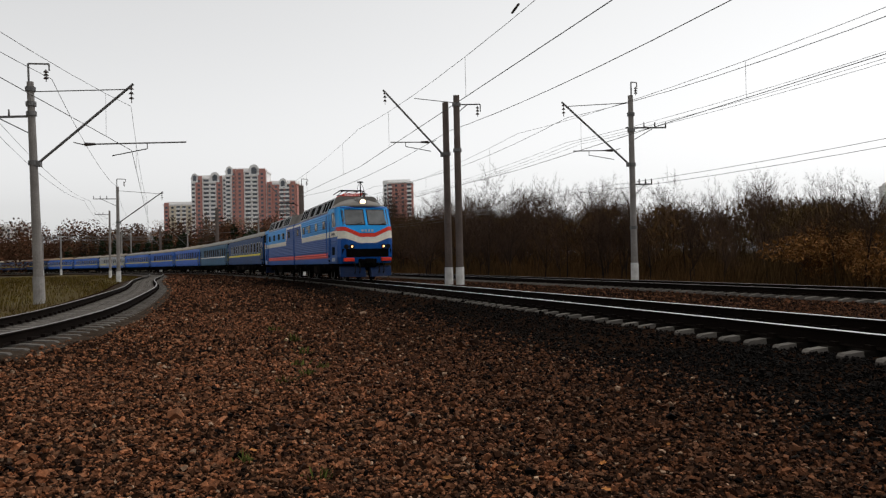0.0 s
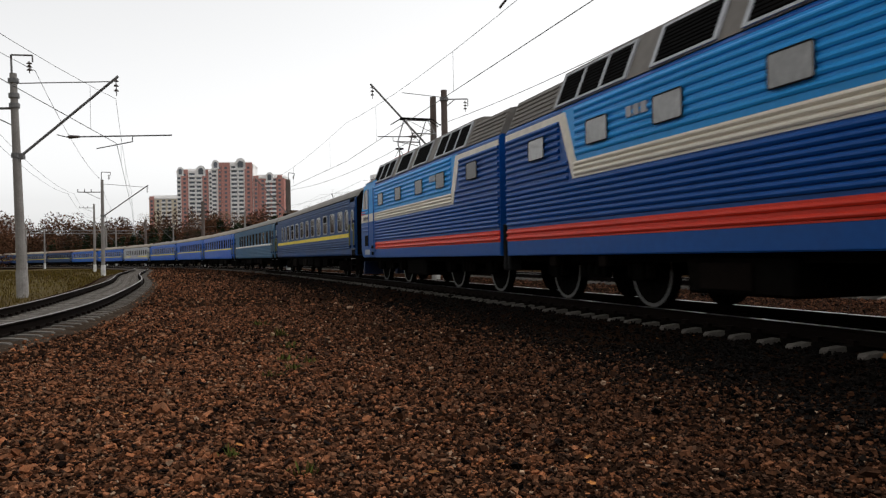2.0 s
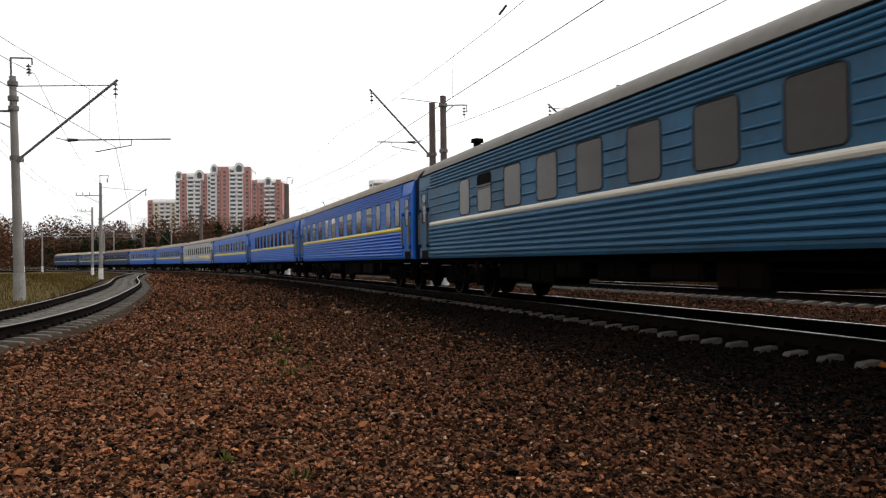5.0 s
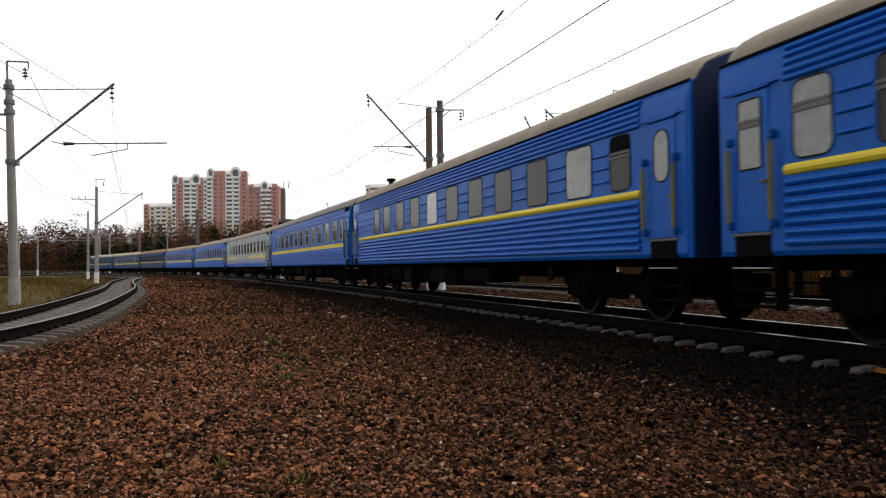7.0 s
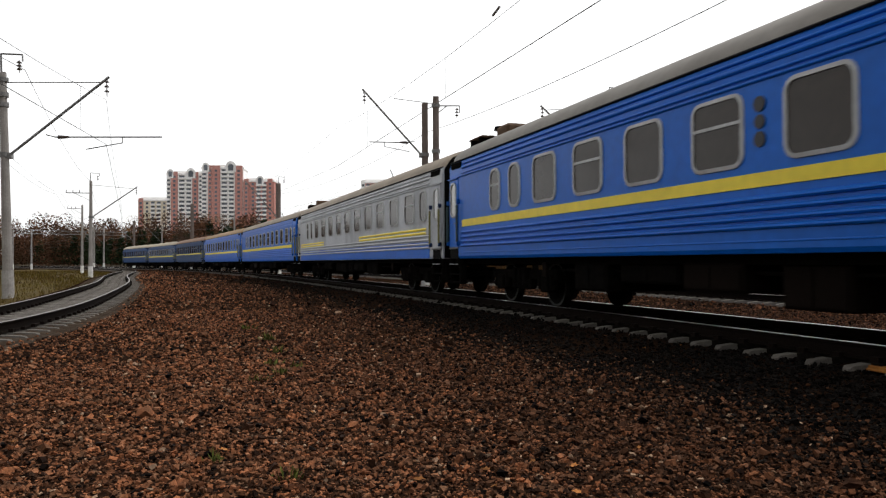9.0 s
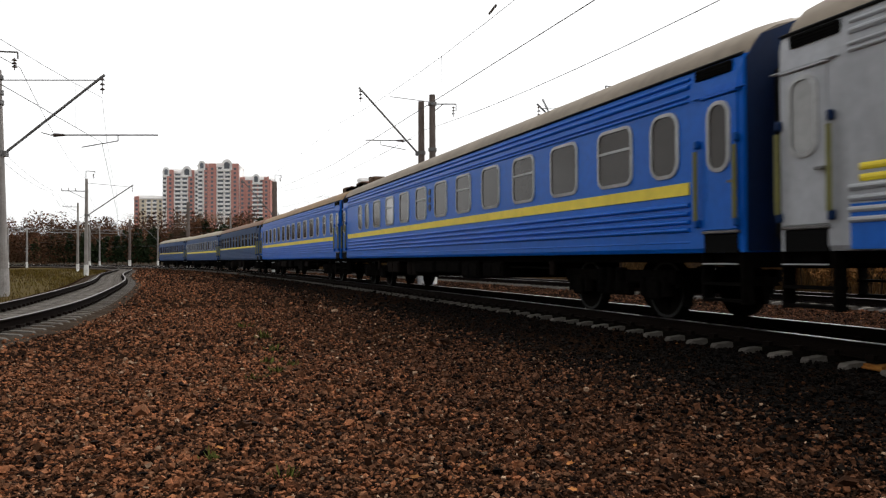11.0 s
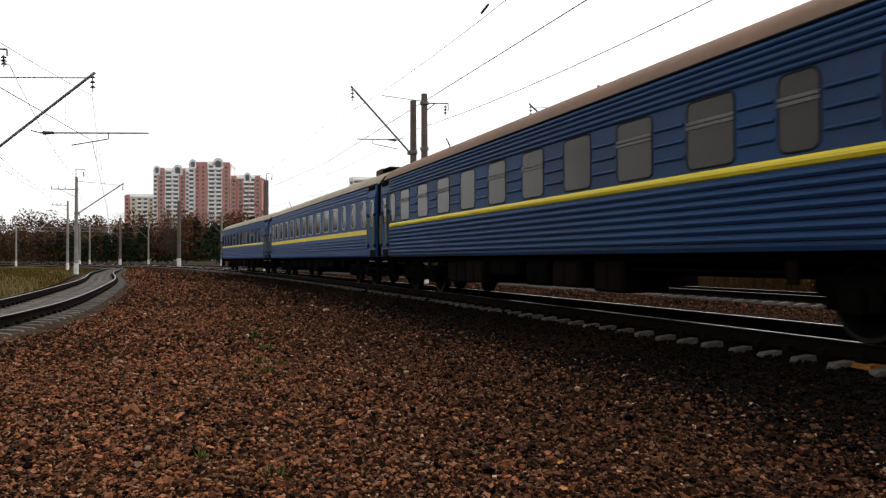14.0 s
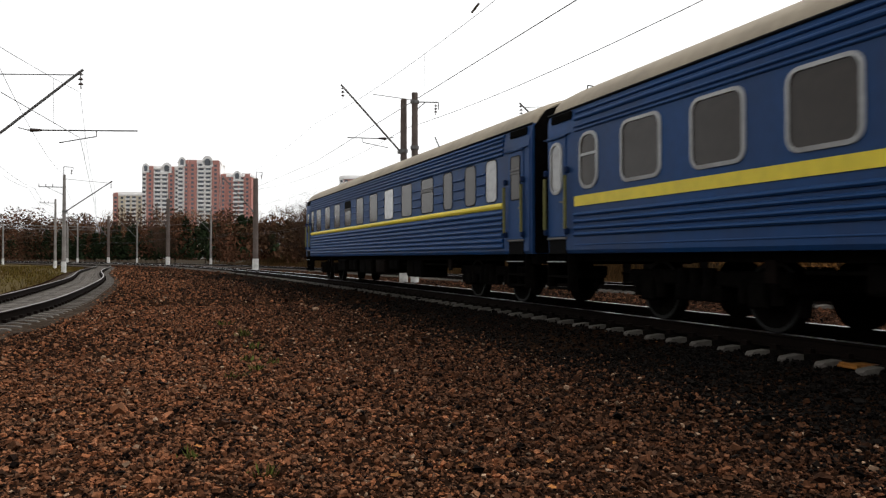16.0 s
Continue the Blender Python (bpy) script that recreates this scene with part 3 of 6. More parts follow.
def tower(x, w, top, deep, turn, wall, bays, arch, label, y=FAR, storey=3.0, base=-1.0):
    """A tower block. bays: (from, to, material) in fractions of the width, white balcony bands and brick strips on the front."""
    root = tagged(new("apartment_tower"), label, "building", group="tower blocks")
    root.matrix_basis = pose(x, y, 0, 0, 0, turn)
    bm = box(B(), -w / 2, w / 2, 0, deep, base, top - 3)
    part("wall", bm, wall, root)
    bm = box(B(), -w / 2 - 0.4, w / 2 + 0.4, -0.6, deep + 0.4, top - 3.6, top - 2.6)
    box(bm, -w / 2 + 1.5, w / 2 - 1.5, 2, deep - 2, top - 2.6, top - 0.6)
    part("roof", bm, M_PLASTER, root, "white parapet and roof house")
    bayme = {m: unit_box("balcony", m) for m in (M_PLASTER, M_BRICK, M_CREAM)}
    paneme = unit_box("pane", M_PANE)
    n = int((top - 6) / storey)
    for a, b, m, kind in bays:
        x0, x1 = -w / 2 + a * w, -w / 2 + b * w
        if kind == "strip":
            bm = box(B(), x0, x1, -0.9, 0.02, base, top - 1.5)
            part("facade_strip", bm, m, root)
        for k in range(max(0, n - 14), n):
            z = top - 5.2 - (n - 1 - k) * storey
            if kind == "balcony":
                shared("balcony", bayme[m], root, Matrix.LocRotScale(((x0 + x1) / 2, -0.7, z - 0.9), None, (x1 - x0, 1.4, 1.25)))
                shared("window", paneme, root, Matrix.LocRotScale(((x0 + x1) / 2, -0.04, z + 0.5), None, ((x1 - x0) * 0.8, 0.12, 1.5)))
            else:
                d = -0.93 if kind == "strip" else -0.03
                shared("window", paneme, root, Matrix.LocRotScale(((x0 + x1) / 2, d, z), None, (min(1.7, (x1 - x0) * 0.6), 0.12, 1.6)))
    for c, r in arch:
        bm = B()
        cx = -w / 2 + c * w
        bmesh.ops.create_cone(bm, cap_ends=True, segments=20, radius1=r, radius2=r, depth=2.4, matrix=Matrix.Translation((cx, 0.2, top - 1.8)) @ Matrix.Rotation(math.pi / 2, 4, "X"))
        box(bm, cx - r, cx + r, -1.0, 1.4, top - 6, top - 1.8)
        g = part("arched_gable", bm, M_PLASTER, root, "white arched gable")
        bm = B()
        bmesh.ops.create_cone(bm, cap_ends=True, segments=16, radius1=r * 0.55, radius2=r * 0.55, depth=0.2, matrix=Matrix.Translation((cx, -1.06, top - 2.2)) @ Matrix.Rotation(math.pi / 2, 4, "X"))
        box(bm, cx - r * 0.5, cx + r * 0.5, -1.14, -0.98, top - 5, top - 2.4)
        part("arched_window", bm, M_PANE, g)
    return root


def build_towers():
    P, K, C = M_PLASTER, M_BRICK, M_CREAM
    s = FAR / 1331
    tower(-194, 26, 50, 18, 6, C, [(0.02, .14, K, "strip"), (.18, .3, K, "window"), (.34, .46, P, "balcony"), (.5, .62, P, "balcony"), (.66, .76, C, "window"), (.8, .9, K, "strip"), (.91, .99, K, "strip")], [],
          "cream and red lower apartment block", y=560)
    red = [(0.0, .1, P, "balcony"), (.12, .3, K, "strip"), (.32, .5, P, "balcony"), (.52, .68, P, "balcony"), (.7, .86, K, "strip"), (.88, .98, P, "balcony")]
    tower(-167, 25, 67, 20, 8, P, red, [(0.66, 3.2), (0.1, 2.2)], "red and white apartment tower with arched gables")
    tower(-140.5, 29, 71.5, 20, 4, P, [(0.0, .12, P, "balcony"), (.16, .24, K, "strip"), (.25, .44, K, "strip"), (.46, .62, P, "balcony"), (.64, .78, P, "balcony"), (.8, .98, K, "strip")], [(0.7, 3.6), (0.1, 2.4)],
          "tall red and white apartment tower with arched gables")
    tower(-115, 22, 62, 18, -4, K, [(0.02, .18, K, "strip"), (.22, .4, K, "window"), (.42, .58, P, "balcony"), (.6, .76, P, "balcony"), (.8, .96, K, "strip")], [(0.55, 2.6)], "red brick apartment tower with white balconies")
    tower(-31.5, 21, 61, 18, 0, K, [(0.0, .14, P, "strip"), (.16, .3, P, "balcony"), (.36, .52, K, "window"), (.58, .74, K, "window"), (.8, .96, P, "balcony")], [], "red brick tower with a white corner")
    tower(-326, 36, 36, 18, 10, P, [(.04 + .12 * i, .13 + .12 * i, P, "window") for i in range(8)], [], "pale slab block of flats beyond the wood", y=560)
    tower(334, 26, 52, 18, -16, P, [(.05 + .18 * i, .18 + .18 * i, P, "balcony" if i % 2 else "window") for i in range(5)], [], "pale tower block far behind the bare trees")


# ---- trees ----
def branch_tree(seed, height, levels=4, lean=0.1, upright=0.5, first=0.3, fork=4):
    """Bare tree: lists of tapered three-sided limbs and of fine twigs."""
    rng = random.Random(seed)
    tv, tf, wv, wf = [], [], [], []

    def limb(p, d, length, r, level):
        out_v, out_f = (tv, tf) if level < 2 else (wv, wf)
        n = 3 if level < 2 else 2
        prev = None
        sides = 5 if level == 0 else 3
        for i in range(n + 1):
            t = i / n
            rr = r * (1 - 0.75 * t)
            q = d.to_track_quat("Z", "Y")
            ring = len(out_v)
            for k in range(sides):
                a = 2 * math.pi * k / sides
                out_v.append(p + q @ Vector((math.cos(a) * rr, math.sin(a) * rr, 0)))
            if prev is not None:
                for k in range(sides):
                    j = (k + 1) % sides
                    out_f.append((prev + k, prev + j, ring + j, ring + k))
            prev = ring
            if level < levels and i and t >= (first if level == 0 else 0.3):
                for _ in range(fork if level == 0 else rng.choice((2, 3, 3))):
                    a, tilt = rng.uniform(0, 6.28), rng.uniform(0.35, 0.95)
                    side = q @ Vector((math.cos(a) * math.sin(tilt), math.sin(a) * math.sin(tilt), math.cos(tilt)))
                    side = (side + Vector((0, 0, upright * 0.5))).normalized()
                    limb(p.copy(), side, length * rng.uniform(0.38, 0.62), max(0.009, rr * 0.55), level + 1)
            p = p + d * (length / n)
            d = (d + Vector((rng.gauss(0, lean), rng.gauss(0, lean), upright * 0.08))).normalized()

    limb(Vector((0, 0, -0.3)), Vector((rng.gauss(0, 0.05), rng.gauss(0, 0.05), 1)).normalized(), height * 0.72, height * 0.014, 0)
    return tv, tf, wv, wf


def bare_tree(seed, height, label, **kw):
    tv, tf, wv, wf = branch_tree(seed, height, **kw)
    root = tagged(new("bare_tree"), label, "tree", group="bare trees")
    raw("trunk", tv, tf, M_BARK, root)
    raw("crown", wv, wf, M_TWIG, root)
    return root


def build_trees():
    rng = random.Random(21)
    kinds = [bare_tree(s, h, "bare brown deciduous tree in late autumn", fork=f, first=fi) for s, h, f, fi in ((1, 9.0, 4, 0.3), (2, 8.0, 4, 0.3), (3, 10.0, 4, 0.35), (4, 7.0, 5, 0.25), (5, 9.5, 4, 0.3))]
    used = [False] * len(kinds)

    def plant(x, y, z, scale):
        i = rng.randrange(len(kinds))
        m = Matrix.LocRotScale((x, y, z), Euler((0, 0, rng.uniform(0, 6.28))), None)
        if not used[i]:
            used[i] = True
            kinds[i].matrix_basis, ob = m, kinds[i]
        else:
            ob = copy_thing(kinds[i], m)
        ob.scale = (scale,) * 3

    # behind the second track, from the bend to the near end
    for k in range(150):
        s = rng.uniform(-128, 6)
        (x, y), _, _ = along(s, rng.uniform(18, 42))
        plant(x, y, -0.6, (1.5 + 0.062 * math.hypot(x, y)) / 9 * rng.uniform(0.75, 1.12))
    for px, py, sc in ((3.9, 66, 0.84), (5.6, 64, 0.66), (6.9, 68, 0.62), (-1.6, 70, 0.7), (19.5, 66, 0.55), (25.5, 66, 0.5), (27.5, 64, 0.55), (31.5, 62, 0.66), (34.6, 64, 0.56), (37, 66, 0.58), (41.5, 70, 0.55), (30.0, 68, 0.55), (45, 72, 0.55)):
        plant(px, py, -0.6, sc)
    for k in range(34):                                   # slim trees at the edge of the wood
        s = rng.uniform(-75, -4)
        (x, y), _, _ = along(s, rng.uniform(16.2, 19.5))
        plant(x, y, -0.6, (1.2 + 0.055 * math.hypot(x, y)) / 9 * rng.uniform(0.8, 1.15))
    for k in range(46):
        s = rng.uniform(-330, -125)
        (x, y), _, _ = along(s, rng.uniform(16, 40))
        plant(x, y, 0, rng.uniform(0.6, 0.95))


def build_brush():
    """Dense brushwood behind the tracks and the far wood, as thin upright twigs and leafy clumps."""
    rng = np.random.default_rng(8)
    n = 90000
    s = rng.uniform(-150, 14, n)
    o = 16.5 + 22 * rng.random(n) ** 1.2
    x = np.interp(s, _s, _x) + np.cos(np.interp(s, _s, _th)) * o
    y = np.interp(s, _s, _y) + np.sin(np.interp(s, _s, _th)) * o
    clump = 0.65 + 0.2 * np.sin(x * 0.45) + 0.2 * np.sin(y * 0.31 + x * 0.17) + 0.12 * np.sin(x * 1.3)
    h = rng.uniform(0.6, 2.9, n) * np.clip(clump, 0.3, 1.2) * (0.6 + 0.5 * np.clip((o - 16) / 10, 0, 1.2)) * np.interp(s, [-30, -8], [1, 0.72])
    w = rng.uniform(0.004, 0.011, n)
    a = rng.uniform(0, 6.28, n)
    lx, ly = rng.normal(0, 0.13, n) * h, rng.normal(0, 0.13, n) * h
    z = np.full(n, -0.75)
    v = np.stack([np.c_[x - w * np.cos(a), y - w * np.sin(a), z], np.c_[x + w * np.cos(a), y + w * np.sin(a), z],
                  np.c_[x + lx * 0.5 + w * 0.6 * np.cos(a), y + ly * 0.5 + w * 0.6 * np.sin(a), z + h * 0.6], np.c_[x + lx, y + ly, z + h]], 1).reshape(-1, 3)
    f = (np.arange(n)[:, None] * 4 + np.array([0, 1, 2, 3])).tolist()
    tagged(raw("brushwood", v.tolist(), f, M_BRUSH), "dense brown leafless brushwood behind the tracks", "brushwood", kind="stuff")

    def clumps(name, label, material, centres, leaves, size, slim=False):
        v, f = [], []
        for cx, cy, cz, rx, rz in centres:
            k = leaves
            u = rng.normal(size=(k, 3))
            u /= np.linalg.norm(u, axis=1)[:, None]
            u *= (rng.random(k) ** 0.4)[:, None]
            c = np.c_[cx + u[:, 0] * rx, cy + u[:, 1] * rx, cz + u[:, 2] * rz]
            p, q = rng.normal(0, size, (k, 3)), rng.normal(0, size, (k, 3))
            if slim:                                      # long thin twigs
                p = p * (1.0, 1.0, 1.9)
                q = q * 0.09
            base = len(v)
            v += np.stack([c - p, c + q, c + p, c - q], 1).reshape(-1, 3).tolist()
            f += (base + np.arange(k)[:, None] * 4 + np.arange(4)).tolist()
        tagged(raw(name, v, f, material), label, "foliage", kind="stuff")

    cs = []
    for _ in range(420):                                  # brown wood behind the brush
        q = rng.uniform(-130, 30)
        (x, y), _, _ = along(q, rng.uniform(22, 70))
        az = math.atan2(x, y)
        top = 0.9 + 0.066 * math.hypot(x, y) * rng.uniform(0.82, 1.06) * (1 + 0.10 * math.sin(az * 31 + 0.5) + 0.07 * math.sin(az * 67))
        for cz in (0.5, 0.25 + 0.5 * (top - 1.0), top - 1.5):
            cs.append((x + rng.normal(0, 1), y + rng.normal(0, 1), cz, rng.uniform(1.6, 3.2), rng.uniform(1.1, 1.7)))
    clumps("brown_wood", "dense brown leafless wood behind the brushwood", M_BRUSH, cs, 170, 0.22, True)
    cs = []
    for _ in range(440):                                  # russet wood beyond the bend
        q = rng.uniform(-560, -112)
        (x, y), _, _ = along(q, rng.uniform(16, 95))
        hgt = rng.uniform(12.3, 15.8) * (0.52 if q > -150 else 0.75 if q > -190 else 1.0)
        for k in range(3):
            cs.append((x + rng.normal(0, 1.5), y + rng.normal(0, 1.5), (0.22 + 0.3 * k) * hgt, rng.uniform(2, 3.6), 0.2 * hgt))
    for _ in range(180):                                  # wood beyond the grass verge
        x, y = rng.uniform(-360, -112), rng.uniform(232, 330)
        for k in range(3):
            cs.append((x, y, 2.5 + 5.9 * k, rng.uniform(3, 5), rng.uniform(2.5, 3.6)))
    clumps("far_wood", "dense russet leafless wood in the distance", M_RUSSET, cs, 150, 0.19)
    cs = []
    for _ in range(330):                                  # unseen wood, added behind the verge and the tracks' near end to block low sky
        if rng.random() < 0.68:
            x, y = rng.uniform(-52, -21), rng.uniform(-95, 8)
        else:
            x, y = rng.uniform(-20, 18), rng.uniform(-110, -72)
        for k in range(3):
            cs.append((x, y, 2.0 + 4.6 * k, rng.uniform(2.6, 4.2), rng.uniform(2.2, 3.2)))
    clumps("wood_behind", "unseen russet wood added behind the verge to block the low sky", M_RUSSET, cs, 70, 0.5)
    cs = []
    for _ in range(75):
        q = rng.uniform(-300, -150)
        (x, y), _, _ = along(q, rng.uniform(17, 34))
        hgt = rng.uniform(6, 10.5)
        for i in range(5):
            cs.append((x, y, hgt * (0.2 + 0.17 * i), 2.6 - 0.42 * i, hgt * 0.11))
    clumps("dark_conifers", "dark green conifers along the far bend", M_PINE, cs, 90, 0.24)
    cs = []
    for _ in range(26):
        (x, y), _, _ = along(rng.uniform(-26, 6), rng.uniform(16, 22))
        cs.append((x, y, rng.uniform(0.2, 1.6), rng.uniform(0.7, 1.5), rng.uniform(0.6, 1.3)))
    for _ in range(16):                                   # a large ochre bush close to the second track
        cs.append((21.5 + rng.normal(0, 1.2), 39 + rng.normal(0, 0.8), rng.uniform(0.0, 1.3), rng.uniform(0.6, 1.1), rng.uniform(0.5, 0.9)))
    for _ in range(40):
        (x, y), _, _ = along(rng.uniform(-330, -150), rng.uniform(20, 50))
        cs.append((x, y, rng.uniform(9, 14), rng.uniform(1.5, 2.5), rng.uniform(1.2, 2.2)))
    clumps("rusty_bushes", "rust-coloured bushes with the last dry leaves", M_RUST_LEAF, cs, 700, 0.038)


build_towers()
build_trees()
build_brush()
# ---- small things on the ballast ----
M_WEED = mat("weed_leaves", (0.075, 0.085, 0.018), 0.85, vary=0.3, grain=9, patch=1, bump=0, rand=0.5, island=True)
M_LEAF = mat("fallen_leaf", (0.30, 0.12, 0.035), 0.8, vary=0.3, grain=30, patch=6, bump=0.2, rand=0.45)
M_RUSTPLATE = mat("rusty_orange_metal", (0.34, 0.15, 0.035), 0.8, vary=0.35, grain=20, patch=5, bump=0.4, dark=(0.2, 0.07, 0.02))
M_GREYBED = mat("grey_washed_ballast", (0.135, 0.122, 0.112), 0.95, vary=0.4, grain=30, patch=2.5, bump=0.8, dark=(0.075, 0.066, 0.058), spec=0.0)

M_DUSTBED = mat("dusty_ballast", (0.050, 0.038, 0.029), 0.95, vary=0.4, grain=30, patch=2.5, bump=0.8, dark=(0.030, 0.021, 0.015), spec=0.0)


def weed(x, y, size, seed):
    rng = random.Random(seed)
    bm = B()
    for _ in range(26):
        a, tilt = rng.uniform(0, 6.28), rng.uniform(0.2, 1.1)
        d = Vector((math.cos(a) * math.sin(tilt), math.sin(a) * math.sin(tilt), math.cos(tilt)))
        side = d.cross(Vector((0, 0, 1))).normalized() * size * 0.07
        l = size * rng.uniform(0.4, 1.0)
        p = Vector((rng.gauss(0, size * 0.35), rng.gauss(0, size * 0.35), 0))
        v = [bm.verts.new(p), bm.verts.new(p + d * l * 0.5 + side), bm.verts.new(p + d * l), bm.verts.new(p + d * l * 0.5 - side)]
        bm.faces.new(v)
    ob = part("weed_tuft", bm, M_WEED)
    ob.location = (x, y, float(bed_height(np.array(x), np.array(y))) + 0.005)
    tagged(ob, "small yellow-green weed tuft growing in the ballast", "weed", group="weeds in the ballast")


def fallen_leaf(x, y, size, turn, tilt):
    bm = B()
    out = [(0, -0.5), (0.25, -0.3), (0.55, -0.2), (0.35, 0.05), (0.5, 0.35), (0.18, 0.3), (0, 0.6), (-0.18, 0.3), (-0.5, 0.35), (-0.35, 0.05), (-0.55, -0.2), (-0.25, -0.3)]
    mid = bm.verts.new((0, 0, 0.0))
    ring = [bm.verts.new((a * size, b * size, 0.16 * size * abs(a) + 0.05 * size * math.sin(7 * b))) for a, b in out]
    for k in range(len(ring)):
        bm.faces.new((mid, ring[k], ring[(k + 1) % len(ring)]))
    ob = part("fallen_leaf", bm, M_LEAF)
    ob.matrix_basis = pose(x, y, float(bed_height(np.array(x), np.array(y))) + 0.035, tilt, tilt * 0.6, turn)
    tagged(ob, "curled orange-brown fallen leaf on the ballast", "leaf", group="fallen leaves")


def build_small():
    rng = random.Random(77)
    for k, (x, y, s) in enumerate(((-1.9, 9.8, 0.16), (-1.65, 9.0, 0.14), (-1.55, 9.6, 0.12), (-1.79, 8.5, 0.13), (-1.35, 5.05, 0.10), (-0.79, 4.6, 0.10), (-2.6, 13.0, 0.2), (-2.1, 11.2, 0.15), (-3.4, 15.0, 0.2))):
        weed(x, y, s, k)
    for x, y, s in ((0.0, 4.55, 0.085), (-1.35, 5.25, 0.07), (0.42, 4.75, 0.06), (-0.75, 5.9, 0.06), (0.9, 4.3, 0.06)):
        fallen_leaf(x, y, s, rng.uniform(0, 360), rng.uniform(-14, 14))
    for _ in range(34):
        y = rng.uniform(4.2, 13)
        fallen_leaf(rng.uniform(-0.55, 0.35) * y, y, rng.uniform(0.03, 0.055), rng.uniform(0, 360), rng.uniform(-25, 25))
    bm = box(B(), -0.30, 0.30, -0.11, 0.11, -0.012, 0.012, 0.006)
    box(bm, -0.28, -0.2, -0.1, 0.1, 0.012, 0.04)
    ob = part("rusty_plate", bm, M_RUSTPLATE)
    ob.matrix_basis = pose(5.15, 8.1, -0.225, 4, 2, 32)
    tagged(ob, "rusty orange steel plate lying beside the sleepers", "plate")
    # grey washed ballast within and beside the side track
    for o0, o1, z0, z1, bed in ((-0.70, 0.70, -0.232, -0.232, M_GREYBED), (1.0, 1.6, -0.205, -0.26, M_DUSTBED), (-1.9, -1.0, -0.30, -0.215, M_DUSTBED)):
        bm = B()
        path = []
        for u in np.arange(40, 330, 1.0):
            p, d, n = aside(u, 0)
            path.append(((p[0], p[1], 0), n))
        k = 7
        sweep(bm, path, [(o0 + (o1 - o0) * i / k, z0 + (z1 - z0) * i / k + 0.012 * math.sin(i * 2.4)) for i in range(k + 1)], closed=False)
        ob = part("washed_ballast", bm, bed)
        tagged(ob, "grey washed ballast along the side track", "ballast", kind="structure")
    # clamps on the overhead wires
    for p, d in (((2.17, 20.95, 8.0), (0.14, -0.48, 0.08)), ((3.0, 16.8, 7.9), (0.05, -0.2, 0.0))):
        bm = B()
        a = Vector(p)
        rod(bm, a - Vector(d) * 0.5, a + Vector(d) * 0.5, 0.035, n=8)
        tagged(part("wire_clamp", bm, M_INSUL), "dark clamp on an overhead wire", "clamp")


build_small()
# ---- the train ----
# place of each coupling along the line at 0 s, from the first coach's front to the end of the train
LOCO_REAR = -66.86
LONG, SHORT = 25.25, 23.63               # smooth-sided and ribbed coaches, coupling to coupling
GAPS = [-67.31]
for _kind in (LONG, SHORT, SHORT, SHORT, LONG, LONG, LONG, LONG, SHORT, LONG, SHORT):
    GAPS.append(GAPS[-1] - _kind)
# seconds, small unevenness of the run in metres
UNEVEN = [(0, -0.05), (0.5, 0.25), (1, 0.15), (1.5, -0.32), (2, -0.28), (2.5, -0.36), (3, -0.3), (3.5, -0.28), (4, -0.2), (5.2, -0.32), (6.5, -0.38), (7, -0.3), (7.5, -0.28),
          (8, -0.28), (8.5, -0.28), (9, -0.26), (10.2, -0.24), (11.5, -0.26), (12, -0.14), (12.5, -0.26), (13, -0.2), (13.5, 0.04), (14, 0.17), (14.5, 0.38), (15, 0.62), (15.5, 0.95), (16, 1.32)]
TIMES = [t for t, _ in UNEVEN]


def gone(t):
    """Metres that the train has run since 0 s."""
    u = t - 8
    return 18.9363 * u - 0.0857 * u * u / 2 + 18.9363 * 8 + 0.0857 * 32 + float(np.interp(t, *zip(*UNEVEN)))


def set_on_line(s, half, turned=False):
    """The pose of a vehicle whose bogies stand half metres before and behind s; its front is +x, its far side +y."""
    (ax, ay), _, _ = along(s + half)
    (bx, by), _, _ = along(s - half)
    return pose((ax + bx) / 2, (ay + by) / 2, 0, 0, 0, math.degrees(math.atan2(ay - by, ax - bx)) + (180 if turned else 0))


def paint(name, colour, dirty=0.4, rough=0.38):
    return mat(name, colour, rough, vary=0.1, grain=7, patch=0.45, bump=0.04, dirt=(DUST, dirty), spec=0.16)


M_BRIGHT = paint("bright_blue_paint", (0.002, 0.13, 0.60), 0.08)
M_DULL = paint("faded_blue_paint", (0.010, 0.066, 0.215), 0.4, 0.5)
M_SLATE = paint("sooty_blue_paint", (0.018, 0.068, 0.19), 0.6, 0.55)
M_TEAL = paint("teal_blue_paint", (0.035, 0.15, 0.28), 0.6, 0.5)
M_SKY = paint("light_blue_paint", (0.02, 0.36, 0.86), 0.1)
M_NAVY = paint("dark_blue_paint", (0.003, 0.085, 0.36), 0.12)
M_MIDBLUE = paint("skirt_blue_paint", (0.003, 0.09, 0.36), 0.08)
M_DEEP = paint("grimy_deep_blue_paint", (0.003, 0.022, 0.085), 0.5, 0.6)
M_RED = paint("red_paint", (0.80, 0.05, 0.025), 0.15)
M_CREAMPAINT = paint("cream_paint", (0.90, 0.84, 0.72), 0.15)
M_PALE = paint("pale_grey_paint", (0.52, 0.54, 0.57), 0.4, 0.5)
M_HAND = mat("olive_yellow_paint", (0.2, 0.19, 0.05), 0.6, vary=0.2, grain=9)
M_DARKHAND = mat("dark_green_paint", (0.03, 0.06, 0.06), 0.6, vary=0.2, grain=9)
M_RUSTVENT = mat("brown_weathered_metal", (0.11, 0.07, 0.045), 0.8, vary=0.3, grain=12, patch=2, bump=0.1, dark=(0.07, 0.045, 0.03))
